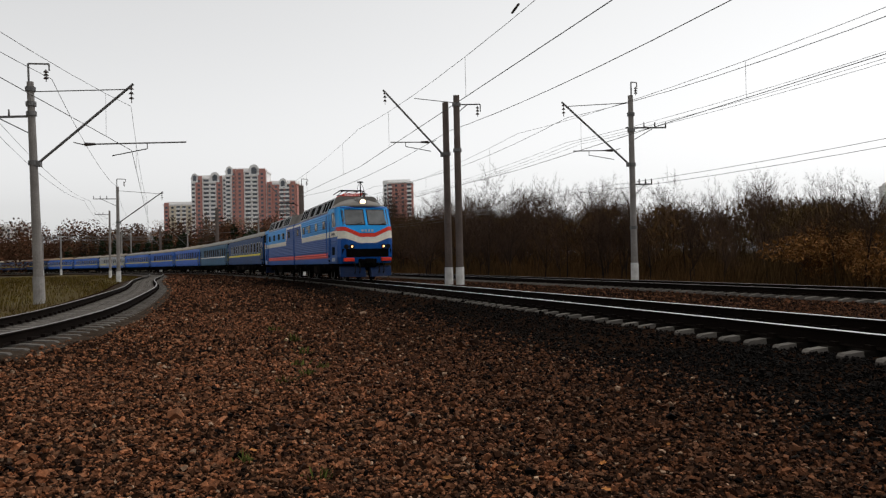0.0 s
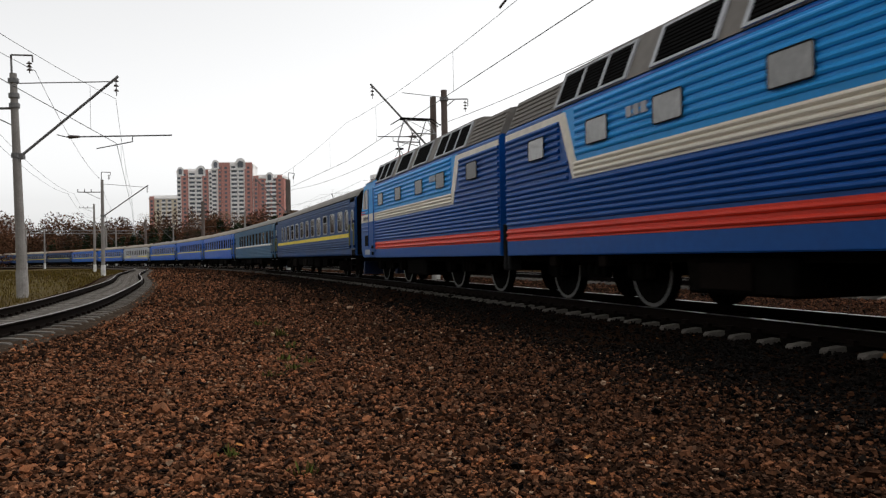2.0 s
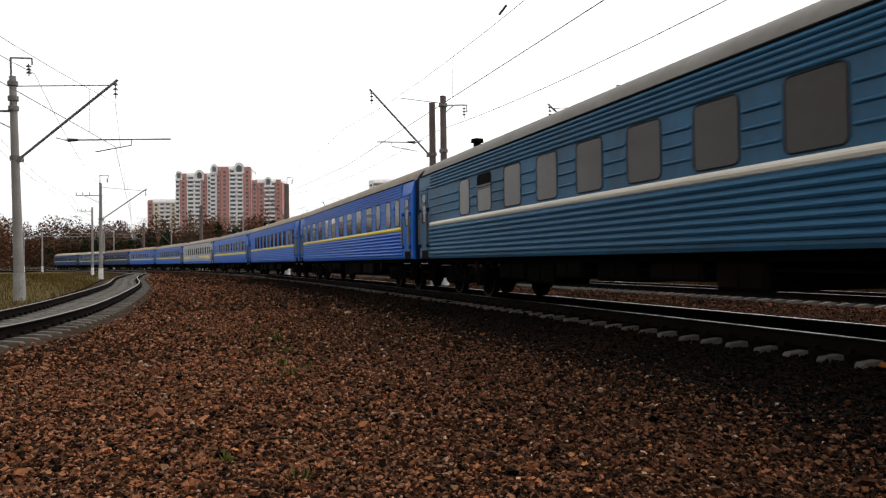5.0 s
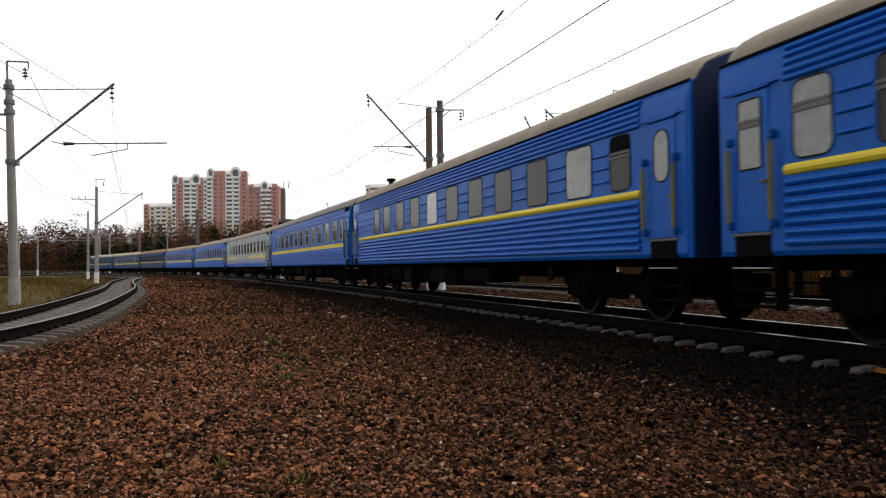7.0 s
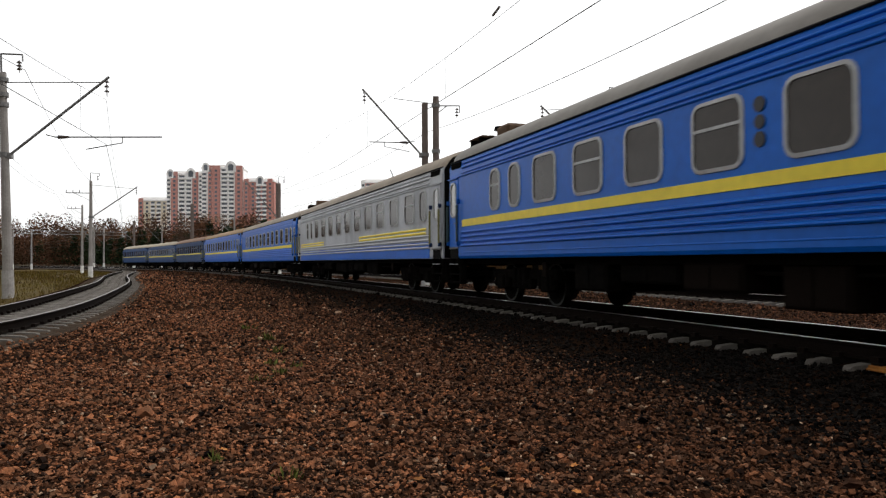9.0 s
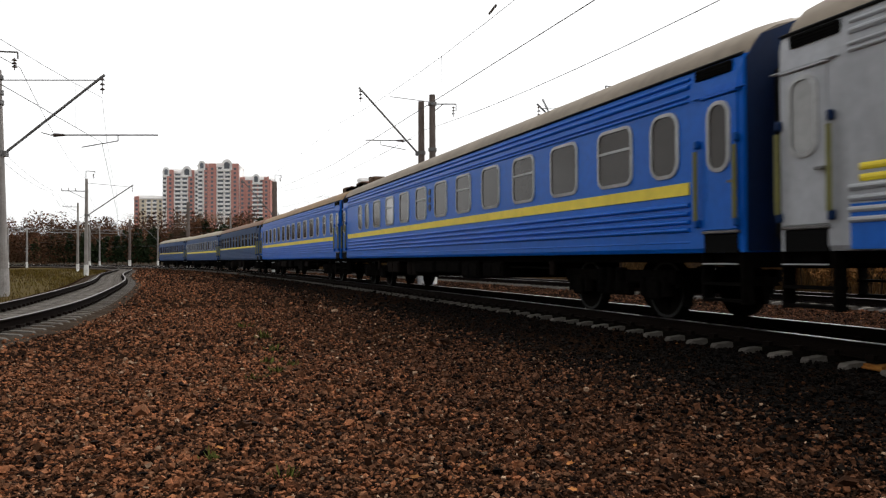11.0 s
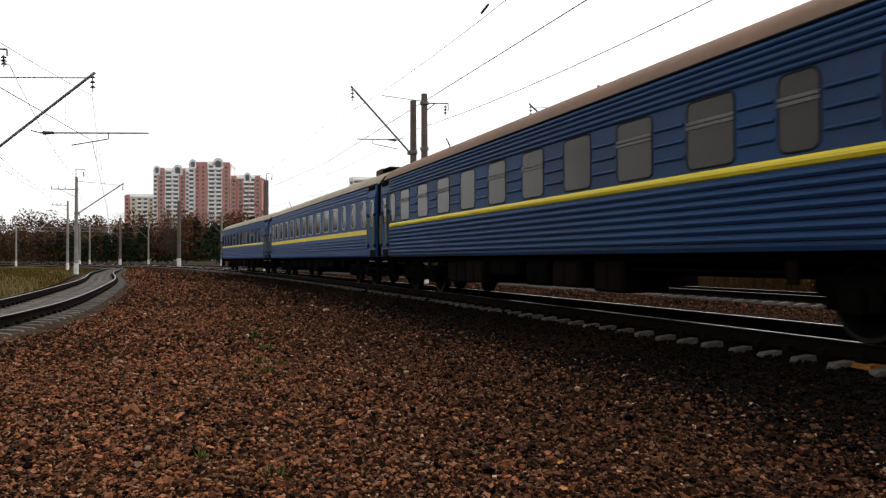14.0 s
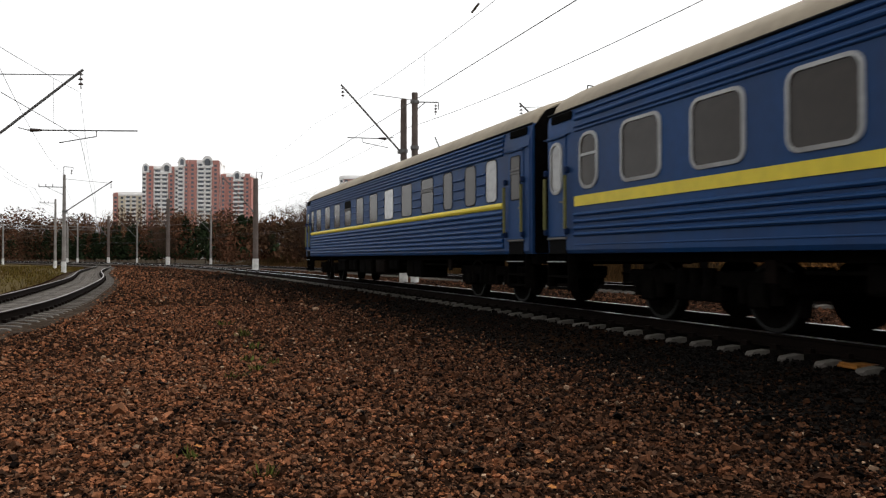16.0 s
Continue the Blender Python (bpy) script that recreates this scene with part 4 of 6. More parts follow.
M_DOT = mat("dark_vent_plate", (0.03, 0.03, 0.035), 0.6)
M_CURTAIN = mat("pale_curtain_behind_glass", (0.24, 0.24, 0.23), 0.12, vary=0.25, grain=6, patch=2.0, bump=0, coat=0.5)
# near-black sheets: the unlit depth of openings is put into the colour
M_OPEN = mat("opening_shade_black", (0.006, 0.006, 0.006), 0.9, vary=0.1, bump=0)
M_LAMPGLASS = glow("headlamp_glow", (1.0, 0.78, 0.45), 3.5)
M_AMBER = glow("running_lamp_glow", (1.0, 0.5, 0.18), 2.2)
ROOFS = {k: mat(k + "_roof_paint", c, 0.75, vary=0.12, grain=5, patch=0.5, bump=0.05, dirt=((0.09, 0.075, 0.06), 0.45)) for k, c in
         (("grey", (0.20, 0.185, 0.165)), ("beige", (0.27, 0.22, 0.165)), ("ochre", (0.29, 0.18, 0.085)), ("brown", (0.20, 0.10, 0.055)), ("cream", (0.36, 0.30, 0.215)))}


def mesh_of(name, bm, material):
    me = bpy.data.meshes.new(name)
    bm.to_mesh(me)
    bm.free()
    for m in material if isinstance(material, (list, tuple)) else [material]:
        me.materials.append(m)
    return me


def shell(bm, x0, x1, prof, mi=0):
    a = [bm.verts.new((x0, y, z)) for y, z in prof]
    b = [bm.verts.new((x1, y, z)) for y, z in prof]
    n = len(prof)
    for i in range(n):
        bm.faces.new((a[i], a[(i + 1) % n], b[(i + 1) % n], b[i])).material_index = mi
    bm.faces.new(a[::-1])
    bm.faces.new(b)
    bmesh.ops.recalc_face_normals(bm, faces=bm.faces)
    return bm


def rounded(w, h, r, n=5):
    out = []
    for cx, cz, a0 in ((w / 2 - r, h / 2 - r, 0), (-w / 2 + r, h / 2 - r, 90), (-w / 2 + r, -h / 2 + r, 180), (w / 2 - r, -h / 2 + r, 270)):
        for i in range(n):
            a = radians(a0 + 90 * i / (n - 1))
            out.append((cx + r * math.cos(a), cz + r * math.sin(a)))
    return out


def frame_bm(w, h, r, t, d):
    """A rounded window surround that stands d proud of the plane y = 0, towards -y."""
    bm = B()
    o, i = rounded(w, h, r), rounded(w - 2 * t, h - 2 * t, max(0.02, r - t))
    rings = [[bm.verts.new((x, y, z)) for x, z in pts] for pts, y in ((o, 0.0), (o, -d * 0.7), (i, -d), (i, 0.0))]
    n = len(o)
    for a, b in zip(rings, rings[1:]):
        for k in range(n):
            bm.faces.new((a[k], a[(k + 1) % n], b[(k + 1) % n], b[k]))
    bmesh.ops.recalc_face_normals(bm, faces=bm.faces)
    return bm


def pane_bm(w, h, r, y=-0.006):
    bm = B()
    bm.faces.new([bm.verts.new((x, y, z)) for x, z in rounded(w, h, r)])
    if bm.faces[:][0].normal.y > 0 if not bm.faces[:][0].normal_update() else False:
        bmesh.ops.reverse_faces(bm, faces=bm.faces[:])
    r2 = bmesh.ops.extrude_face_region(bm, geom=bm.faces[:])
    bmesh.ops.translate(bm, verts=[v for v in r2["geom"] if isinstance(v, bmesh.types.BMVert)], vec=(0, 0.012, 0))
    bmesh.ops.recalc_face_normals(bm, faces=bm.faces)
    return bm


def rib_bm(d=0.022, h=0.05):
    """A pressed bead one metre long, proud towards -y."""
    bm = B()
    return shell(bm, -0.5, 0.5, [(0.004, -h / 2), (-d * 0.6, -h * 0.38), (-d, -h * 0.06), (-d * 0.9, h * 0.2), (-d * 0.4, h * 0.42), (0.004, h / 2)])


_cache = {}


def kept(key, make, material):
    if key not in _cache:
        _cache[key] = mesh_of(key[0], make(), material)
    return _cache[key]


def sides(y):
    """The two side walls: a pose for a thing that faces -y, standing on either wall."""
    return [Matrix.Translation((0, -y, 0)), Matrix.Rotation(math.pi, 4, "Z") @ Matrix.Translation((0, -y, 0))]


def rib(parent, wall, x0, x1, z, material, name="rib", d=0.022, h=0.05):
    me = kept((name, material.name, d, h), lambda: rib_bm(d, h), material)
    shared(name, me, parent, wall @ Matrix.LocRotScale(((x0 + x1) / 2, 0, z), None, (x1 - x0, 1, 1)))


def window(parent, wall, x, z, w, h, r, glass, bar=False, framed=True, open_top=False):
    fm = M_FRAME if framed else M_RUBBER
    t, d = (0.055, 0.03) if framed else (0.022, 0.014)
    ob = shared("window", kept(("window", w, h, r, framed), lambda: frame_bm(w, h, r, t, d), fm), parent, wall @ pose(x, 0, z))
    iw, ih = w - 2 * t + 0.01, h - 2 * t + 0.01
    shared("pane", kept(("pane", iw, ih, glass.name), lambda: pane_bm(iw, ih, max(0.03, r - t)), glass), ob, Matrix.Identity(4))
    if open_top:
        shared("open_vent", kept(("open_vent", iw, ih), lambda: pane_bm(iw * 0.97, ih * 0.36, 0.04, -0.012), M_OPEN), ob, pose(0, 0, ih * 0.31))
    if bar or open_top:
        shared("bar", kept(("bar", iw, framed), lambda: box(B(), -iw / 2, iw / 2, -0.024, 0.0, -0.022, 0.022), M_FRAME if framed else M_STEEL), ob, pose(0, 0, ih * 0.12))
        shared("bar", kept(("bar", iw, framed), lambda: box(B(), -iw / 2, iw / 2, -0.024, 0.0, -0.022, 0.022), M_FRAME if framed else M_STEEL), ob, pose(0, 0, ih * 0.19)) if not framed else None
    return ob


def wheelset_bm(r, gauge=0.76):
    bm = B()
    for s in (-1, 1):
        m = Matrix.Translation((0, s * gauge, 0)) @ Matrix.Rotation(math.pi / 2, 4, "X")
        bmesh.ops.create_cone(bm, cap_ends=True, segments=28, radius1=r, radius2=r, depth=0.13, matrix=m)
        m = Matrix.Translation((0, s * (gauge - 0.08), 0)) @ Matrix.Rotation(math.pi / 2, 4, "X")
        bmesh.ops.create_cone(bm, cap_ends=True, segments=28, radius1=r + 0.03, radius2=r + 0.03, depth=0.03, matrix=m)
        for k in range(4):
            a = k * math.pi / 2
            rod(bm, (0.5 * r * math.cos(a), s * (gauge + 0.06), 0.5 * r * math.sin(a)), (0.5 * r * math.cos(a), s * (gauge + 0.08), 0.5 * r * math.sin(a)), r * 0.13, n=8)
    rod(bm, (0, -1.0, 0), (0, 1.0, 0), 0.08, n=10)
    return bm


def tyre_bm(r, s):
    bm = B()
    y = s * 0.828
    o = [bm.verts.new((r * 0.985 * math.cos(a), y, r * 0.985 * math.sin(a))) for a in [2 * math.pi * k / 28 for k in range(28)]]
    i = [bm.verts.new((r * 0.88 * math.cos(a), y, r * 0.88 * math.sin(a))) for a in [2 * math.pi * k / 28 for k in range(28)]]
    for k in range(28):
        bm.faces.new((o[k], o[(k + 1) % 28], i[(k + 1) % 28], i[k]))
    r2 = bmesh.ops.extrude_face_region(bm, geom=bm.faces[:])
    bmesh.ops.translate(bm, verts=[v for v in r2["geom"] if isinstance(v, bmesh.types.BMVert)], vec=(0, -0.006 * s, 0))
    bmesh.ops.recalc_face_normals(bm, faces=bm.faces)
    return bm


spinning = []


def wheelset(parent, x, r, s, turned=False):
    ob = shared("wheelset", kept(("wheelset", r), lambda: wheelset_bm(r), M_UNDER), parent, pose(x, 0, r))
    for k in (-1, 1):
        shared("tyre", kept(("tyre", r, k), lambda: tyre_bm(r, k), M_TYRE if r > 0.5 else M_SHADED_TYRE), ob, Matrix.Identity(4))
    spinning.append((ob, x, r, s, turned))


def bogie_bm(base, r):
    bm = B()
    for s in (-1, 1):
        box(bm, -base / 2 - 0.55, base / 2 + 0.55, s * 1.0 - 0.07, s * 1.0 + 0.07, r + 0.10, r + 0.32, 0.03)
        box(bm, -0.5, 0.5, s * 1.02 - 0.09, s * 1.02 + 0.09, r - 0.12, r + 0.12, 0.03)
        for a in (-base / 2, base / 2):
            box(bm, a - 0.17, a + 0.17, s * 1.02 - 0.1, s * 1.02 + 0.1, r - 0.16, r + 0.2, 0.03)
            for k in (-0.3, 0.3):
                rod(bm, (a + k, s * 1.02, r - 0.1), (a + k, s * 1.02, r + 0.22), 0.09, n=10)
            box(bm, a + 0.42, a + 0.52, s * 0.76 - 0.06, s * 0.76 + 0.06, r - 0.25, r + 0.25)
        for k in (-0.28, 0, 0.28):
            rod(bm, (k, s * 1.08, r - 0.05), (k, s * 1.08, r + 0.36), 0.1, n=10)
    box(bm, -0.35, 0.35, -1.0, 1.0, r + 0.02, r + 0.3)
    for a in (-base / 2 - 0.5, base / 2 + 0.5):
        box(bm, a - 0.06, a + 0.06, -1.0, 1.0, r + 0.05, r + 0.2)
    return bm


ROOF_P = [(-1.47, 3.66), (-1.40, 3.82), (-1.24, 3.98), (-0.98, 4.12), (-0.6, 4.24), (-0.2, 4.30), (0.2, 4.30), (0.6, 4.24), (0.98, 4.12), (1.24, 3.98), (1.40, 3.82), (1.47, 3.66)]
moving = []

# ribbed: pressed sides; flip: the compartments face the other end; label
COACHES = [
    None,
    dict(body=M_DULL, roof="grey", ribbed=False, flip=True, label="faded blue coach with a yellow stripe and rounded windows"),
    dict(body=M_TEAL, roof="grey", ribbed=True, flip=False, stripe=M_CREAMPAINT, label="teal blue ribbed coach with a cream stripe"),
    dict(body=M_BRIGHT, roof="beige", ribbed=True, flip=True, label="bright blue ribbed coach with a yellow stripe and a beige roof"),
    dict(body=M_BRIGHT, roof="beige", ribbed=True, flip=False, label="bright blue ribbed coach with a yellow stripe and square windows"),
    dict(body=M_BRIGHT, roof="grey", ribbed=False, flip=True, label="bright blue smooth-sided coach with a grey roof"),
    dict(body=M_PALE, roof="beige", ribbed=False, flip=False, pale=True, label="pale grey coach with short yellow bars and a blue skirt"),
    dict(body=M_BRIGHT, roof="beige", ribbed=False, flip=True, label="bright blue coach with rounded windows and a beige roof"),
    dict(body=M_BRIGHT, roof="ochre", ribbed=False, flip=False, label="bright blue coach with a yellow stripe and an ochre roof"),
    dict(body=M_SLATE, roof="brown", ribbed=True, flip=False, label="sooty blue ribbed coach with a brown roof"),
    dict(body=M_DULL, roof="cream", ribbed=False, flip=False, label="faded blue coach with rounded windows and a cream roof"),
    dict(body=M_DULL, roof="cream", ribbed=True, flip=True, label="faded blue ribbed coach at the end of the train"),
]


def layout(i):
    """Windows of a coach from its front: place, width and state (b: bar, o: open top, c: curtain)."""
    states = {1: ". b . o c b . b . o . . .", 2: ". . c . . . . . . o . . .", 3: ". . . b . b b cb c b cb b cb", 4: "o c . . . . c . . . . . .",
              5: ". b c b c b . b . b . . b", 6: ". b . b . b . b . b . . b", 7: ". b . b . b . b . cb . . b", 8: "b b . . . . . . . . c . . .",
              9: "b . b b b . b b . b b b .", 10: "b b . . . . . . . . . . . b", 11: "c . . b . c . . o . . . ."}[i].split()
    if i in (8, 10):
        places = [(10.7, 0.7), (9.2, 0.7), (7.7, 0.68)] + [(6.17 - 1.712 * k, 1.06) for k in range(10)] + [(-10.75, 0.62)]
    elif i in (1, 5, 6, 7):
        places = [(10.65, 0.7)] + [(9.3 - 1.745 * k, 1.06) for k in range(10)] + [(-7.87, 0.64), (-8.98, 0.64)]
    elif i in (2, 4):
        places = [(9.65, 0.64)] + [(8.25 - 1.745 * k, 0.97) for k in range(9)] + [(-7.15, 0.8)]
    else:
        more = 0.12 if i == 3 else 0.0
        places = [(9.62, 0.6), (8.45, 0.66), (7.02, 0.64)] + [(5.5 + more - 1.757 * k, 0.97) for k in range(9)] + [(-9.92 + more, 0.62)]
    return [(a, w, state) for (a, w), state in zip(places, states)]


def coach(i):
    c = COACHES[i]
    s0, s1 = GAPS[i - 1], GAPS[i]
    half = (s0 - s1) / 2
    x = half - 0.35
    rng = random.Random(100 + i)
    root = tagged(new("passenger_coach"), c["label"], "railway coach", group="coaches of the train")
    ribbed, body = c["ribbed"], c["body"]
    bm = B()
    shell(bm, -x, x, [(-1.50, 1.06), (1.50, 1.06), (1.53, 1.12), (1.53, 3.30), (1.51, 3.48), (1.47, 3.655), (-1.47, 3.655), (-1.51, 3.48), (-1.53, 3.30), (-1.53, 1.12)])
    bmesh.ops.bevel(bm, geom=[e for e in bm.edges if abs(e.verts[0].co.x - e.verts[1].co.x) < 0.01 and abs(e.verts[0].co.z - e.verts[1].co.z) > 0.3], offset=0.07, segments=3, affect="EDGES")
    shellob = part("body", bm, body, root)
    bm = B()
    n = len(ROOF_P)
    st = [(-x + 0.01, 0.9), (-x + 0.12, 0.985), (-x + 0.3, 1.0), (x - 0.3, 1.0), (x - 0.12, 0.985), (x - 0.01, 0.9)]
    rings = [[bm.verts.new((a, y * (0.5 + 0.5 * k), 3.66 + (z - 3.66) * k)) for y, z in ROOF_P] for a, k in st]
    for p, q in zip(rings, rings[1:]):
        for k in range(n - 1):
            bm.faces.new((p[k], p[k + 1], q[k + 1], q[k]))
    bm.faces.new(rings[0])
    bm.faces.new(rings[-1][::-1])
    bm.faces.new([r[0] for r in rings] + [r[-1] for r in rings][::-1])
    bmesh.ops.recalc_face_normals(bm, faces=bm.faces)
    roof = part("roof", bm, ROOFS[c["roof"]], root, c["roof"] + " painted arched roof", smooth=True)
    roof.data.set_sharp_from_angle(angle=radians(35))
    for wall in sides(1.485):
        rib(root, wall, -x, x, 3.655, M_RUBBER, "gutter", 0.03, 0.045)
    # stove pipe, duckboards and vents at the stove end
    e = 1 if i in (3, 8, 9, 10) else -1
    if i < 11 and e < 0:
        px = e * (x - (2.6 if ribbed else 1.25))
        bm = B()
        rod(bm, (px, -0.5, 4.15), (px, -0.5, 4.46), 0.11, n=12)
        rod(bm, (px, -0.5, 4.42), (px, -0.5, 4.52), 0.2, 0.17, 12)
        part("stove_pipe", bm, M_UNDER, root, "sooty stove pipe")
    if not ribbed:
        vx = e * (x - (1.85 if e < 0 else 2.3))
        bm = box(B(), vx - 0.36, vx + 0.36, -0.75, -0.15, 4.12, 4.46, 0.07)
        part("stove_vent", bm, M_RUSTVENT, root, "brown sheet-metal roof vent")
        for k in range(3):
            y = -0.98 + 0.2 * k
            bm = box(B(), min(e * (x - 0.1), e * (x - 1.1)), max(e * (x - 0.1), e * (x - 1.1)), y, y + 0.16, 4.27, 4.31, 0.008)
            part("duckboard", bm, M_RUSTVENT, root, "weathered brown roof board")
        for k in range(2):
            a = e * (x - 0.3 - 0.6 * k)
            bm = box(B(), a - 0.03, a + 0.03, -1.0, -0.4, 4.04, 4.27)
            part("board_bracket", bm, M_UNDER, root)
    if not ribbed or i in (9, 11):                              # dark grilles under the gutter above the doors
        for wall in sides(1.512):
            for sx in (-1, 1):
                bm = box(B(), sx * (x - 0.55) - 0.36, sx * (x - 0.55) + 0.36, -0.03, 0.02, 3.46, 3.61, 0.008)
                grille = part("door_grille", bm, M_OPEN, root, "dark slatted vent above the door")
                grille.matrix_basis = wall
                for k in range(3):
                    bm = box(B(), sx * (x - 0.55) - 0.35, sx * (x - 0.55) + 0.35, -0.04, -0.028, 3.485 + 0.04 * k, 3.497 + 0.04 * k)
                    part("slat", bm, M_UNDER, grille)
    for k in range(4):
        a = -x + 4.2 + k * (2 * x - 8.4) / 3
        bm = box(B(), a - 0.18, a + 0.18, -0.25, 0.25, 4.24, 4.38, 0.04)
        part("roof_vent", bm, ROOFS[c["roof"]], root)
    bm = B()
    rod(bm, (-e * (x - 6), -1.15, 3.98), (-e * (x - 6) - 0.12, -1.25, 4.3), 0.02, n=6)
    part("aerial", bm, M_RUBBER, root)
    # layout of the windows along the near side: place, width, state
    cells = layout(i)
    zc, hw = (2.665, 0.95) if ribbed else (2.655, 0.98)
    edge = 1.24 if ribbed else 1.05
    for side, wall in enumerate(sides(1.53)):
        m = -1 if side else 1
        cc = sorted((m * a, w, b) for a, w, b in cells)
        for a, w, state in cc:
            window(root, wall, a, zc, w, hw, (0.12 if w > 0.8 else 0.15) if ribbed else (0.19 if w > 0.8 else 0.24), M_CURTAIN if "c" in state else M_GLASS, "b" in state, not ribbed, "o" in state)
        # beads
        lo, hi = -x + edge, x - edge
        if ribbed:
            for z in (1.94, 1.82, 1.70, 1.58, 1.46, 1.34, 1.22):
                rib(root, wall, lo, hi, z, body, h=0.105, d=0.05)
            for z, o in ((3.19, 0.0), (3.28, 0.002), (3.38, 0.008), (3.48, 0.018), (3.57, 0.033)):
                rib(root, wall @ Matrix.Translation((0, o, 0)), lo, hi, z, body, d=0.04, h=0.075)
            edges = [lo] + [v for a, w, b in cc for v in (a - w / 2 - 0.06, a + w / 2 + 0.06)] + [hi]
            for p, q in zip(edges[0::2], edges[1::2]):
                if q - p > 0.25:
                    for z in (2.40, 2.63, 2.86):
                        rib(root, wall, p, q, z, body, d=0.032, h=0.055)
        else:
            for z in (1.74, 1.62, 1.50, 1.39):
                rib(root, wall, lo, hi, z, body, h=0.075, d=0.045)
            rib(root, wall, lo, hi, 1.21, body, d=0.01, h=0.03)
            for z in (3.22, 3.29):
                rib(root, wall, lo, hi, z, body, d=0.03, h=0.05)
            rib(root, wall @ Matrix.Translation((0, 0.012, 0)), lo, hi, 3.43, body, d=0.04, h=0.08)
            rib(root, wall @ Matrix.Translation((0, 0.026, 0)), lo, hi, 3.54, body, d=0.03, h=0.05)
            a = m * (-0.36 if c["flip"] else 0.06)
            for z, r in ((2.92, 0.10), (2.70, 0.09), (2.48, 0.10)):
                bm = B()
                rod(bm, (a, 0, z), (a, -0.02, z), r, n=14)
                ob = part("vent_plate", bm, M_DOT, root)
                ob.matrix_basis = wall
        # stripe
        if c.get("pale"):
            bm = box(B(), lo, hi, -0.012, 0.003, 1.075, 1.56)
            part("skirt_panel", bm, M_BRIGHT, root, "blue lower panel").matrix_basis = wall
            bm = box(B(), lo, hi, -0.012, 0.003, 2.05, 3.17)
            part("window_band", bm, M_DULL, root, "grey-blue window band").matrix_basis = wall @ Matrix.Translation((0, 0.014, 0))
            for p, q in ((2.6, 10.9), (-11.1, -4.6)):
                for z in (1.83, 1.95):
                    rib(root, wall, m * p if m > 0 else -q, m * q if m > 0 else -p, z, M_YELLOW, "stripe", 0.02, 0.085)
        else:
            sm = c.get("stripe", M_YELLOW)
            if ribbed:
                rib(root, wall, lo, hi, 2.09, sm, "stripe", 0.045, 0.14)
            else:
                bm = box(B(), lo, hi, -0.014, 0.003, 1.885, 2.065)
                part("stripe", bm, sm, root, "yellow stripe" if sm is M_YELLOW else "cream stripe").matrix_basis = wall
        # doors and their handrails
        for sx in (-1, 1):
            dx = sx * (x - (0.64 if ribbed else 0.41))
            bm = B()
            box(bm, -0.34, 0.34, -0.02, 0.03, 1.36, 3.16, 0.012)
            door = part("door", bm, body, root)
            door.matrix_basis = wall @ pose(dx, 0, 0)
            if ribbed:
                w, h, r = (0.44, 0.92, 0.06) if i != 4 else (0.4, 0.82, 0.19)
            else:
                w, h, r = 0.46, 0.96, 0.2
            window(door, Matrix.Translation((0, -0.02, 0)), 0, 2.62, w, h, r, M_GLASS if rng.random() < 0.6 else M_CURTAIN, ribbed and r < 0.1, not ribbed)
            bm = box(B(), -0.36, 0.36, -0.03, 0.02, 1.315, 1.355, 0.008)
            part("door_sill", bm, M_STEEL, door, "worn grey sill")
            # flat black plate; the recess over the steps is only painted shade
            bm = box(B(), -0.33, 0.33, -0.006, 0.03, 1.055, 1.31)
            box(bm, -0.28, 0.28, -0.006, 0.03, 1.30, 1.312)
            part("step_recess", bm, M_OPEN, door, "flat black plate painted as the shaded recess above the steps")
            bm = box(B(), -0.36, 0.36, -0.045, 0.0, 3.17, 3.20, 0.008)
            part("door_hood", bm, body, door)
            bm = box(B(), -0.02, 0.10, -0.07, -0.02, 1.98, 2.01)
            part("handle", bm, M_STEEL, door, "steel handle").matrix_basis = pose(0.22, 0, 0)
            for o in (-0.42 * sx, 0.36 * sx):
                bm = B()
                rod(bm, (0, -0.08, 1.50), (0, -0.08, 2.46), 0.032, n=8)
                part("handrail", bm, M_DARKHAND if i == 5 else M_HAND if body is not M_TEAL else M_STEEL, root, "painted handrail").matrix_basis = wall @ pose(dx + o, 0, 0)
                for z in (1.40, 2.50):
                    bm = box(B(), -0.032, 0.032, -0.095, 0.0, z, z + 0.12, 0.02)
                    part("rail_bracket", bm, M_NAVY if body is M_BRIGHT else M_DEEP, root).matrix_basis = wall @ pose(dx + o, 0, 0)
            bm = B()
            for k, z in enumerate((0.88, 0.62, 0.40)):
                box(bm, dx - 0.38, dx + 0.38, -0.02 + 0.02 * k, 0.24, z, z + 0.035)
            for o in (-0.39, 0.37):
                box(bm, dx + o, dx + o + 0.025, 0.0, 0.2, 0.38, 1.06)
            part("step", bm, M_UNDER, root).matrix_basis = wall
            bm = box(B(), dx - 0.34, dx + 0.34, -0.035, 0.0, 0.90, 0.915)
            part("tread_edge", bm, M_FRAME, root, "worn bright tread edge").matrix_basis = wall
            # drip rail above the door
            rib(root, wall, dx - 0.5, dx + 0.5, 3.21, body, "drip_rail", 0.04, 0.03)
    # ends: sooty end wall with the gap's shade in its colour, gangway, buffers
    for sx in (-1, 1):
        bm = B()
        shell(bm, -0.03, 0.02, [(-1.45, 1.08), (1.45, 1.08), (1.45, 3.6), (1.2, 3.93), (0.6, 4.17), (-0.6, 4.17), (-1.2, 3.93), (-1.45, 3.6)])
        part("end_wall", bm, M_DEEP if body is M_BRIGHT else M_UNDER, root, "sooty end wall with the gap's shade painted in").matrix_basis = pose(sx * x, 0, 0, 0, 0, 0 if sx > 0 else 180)
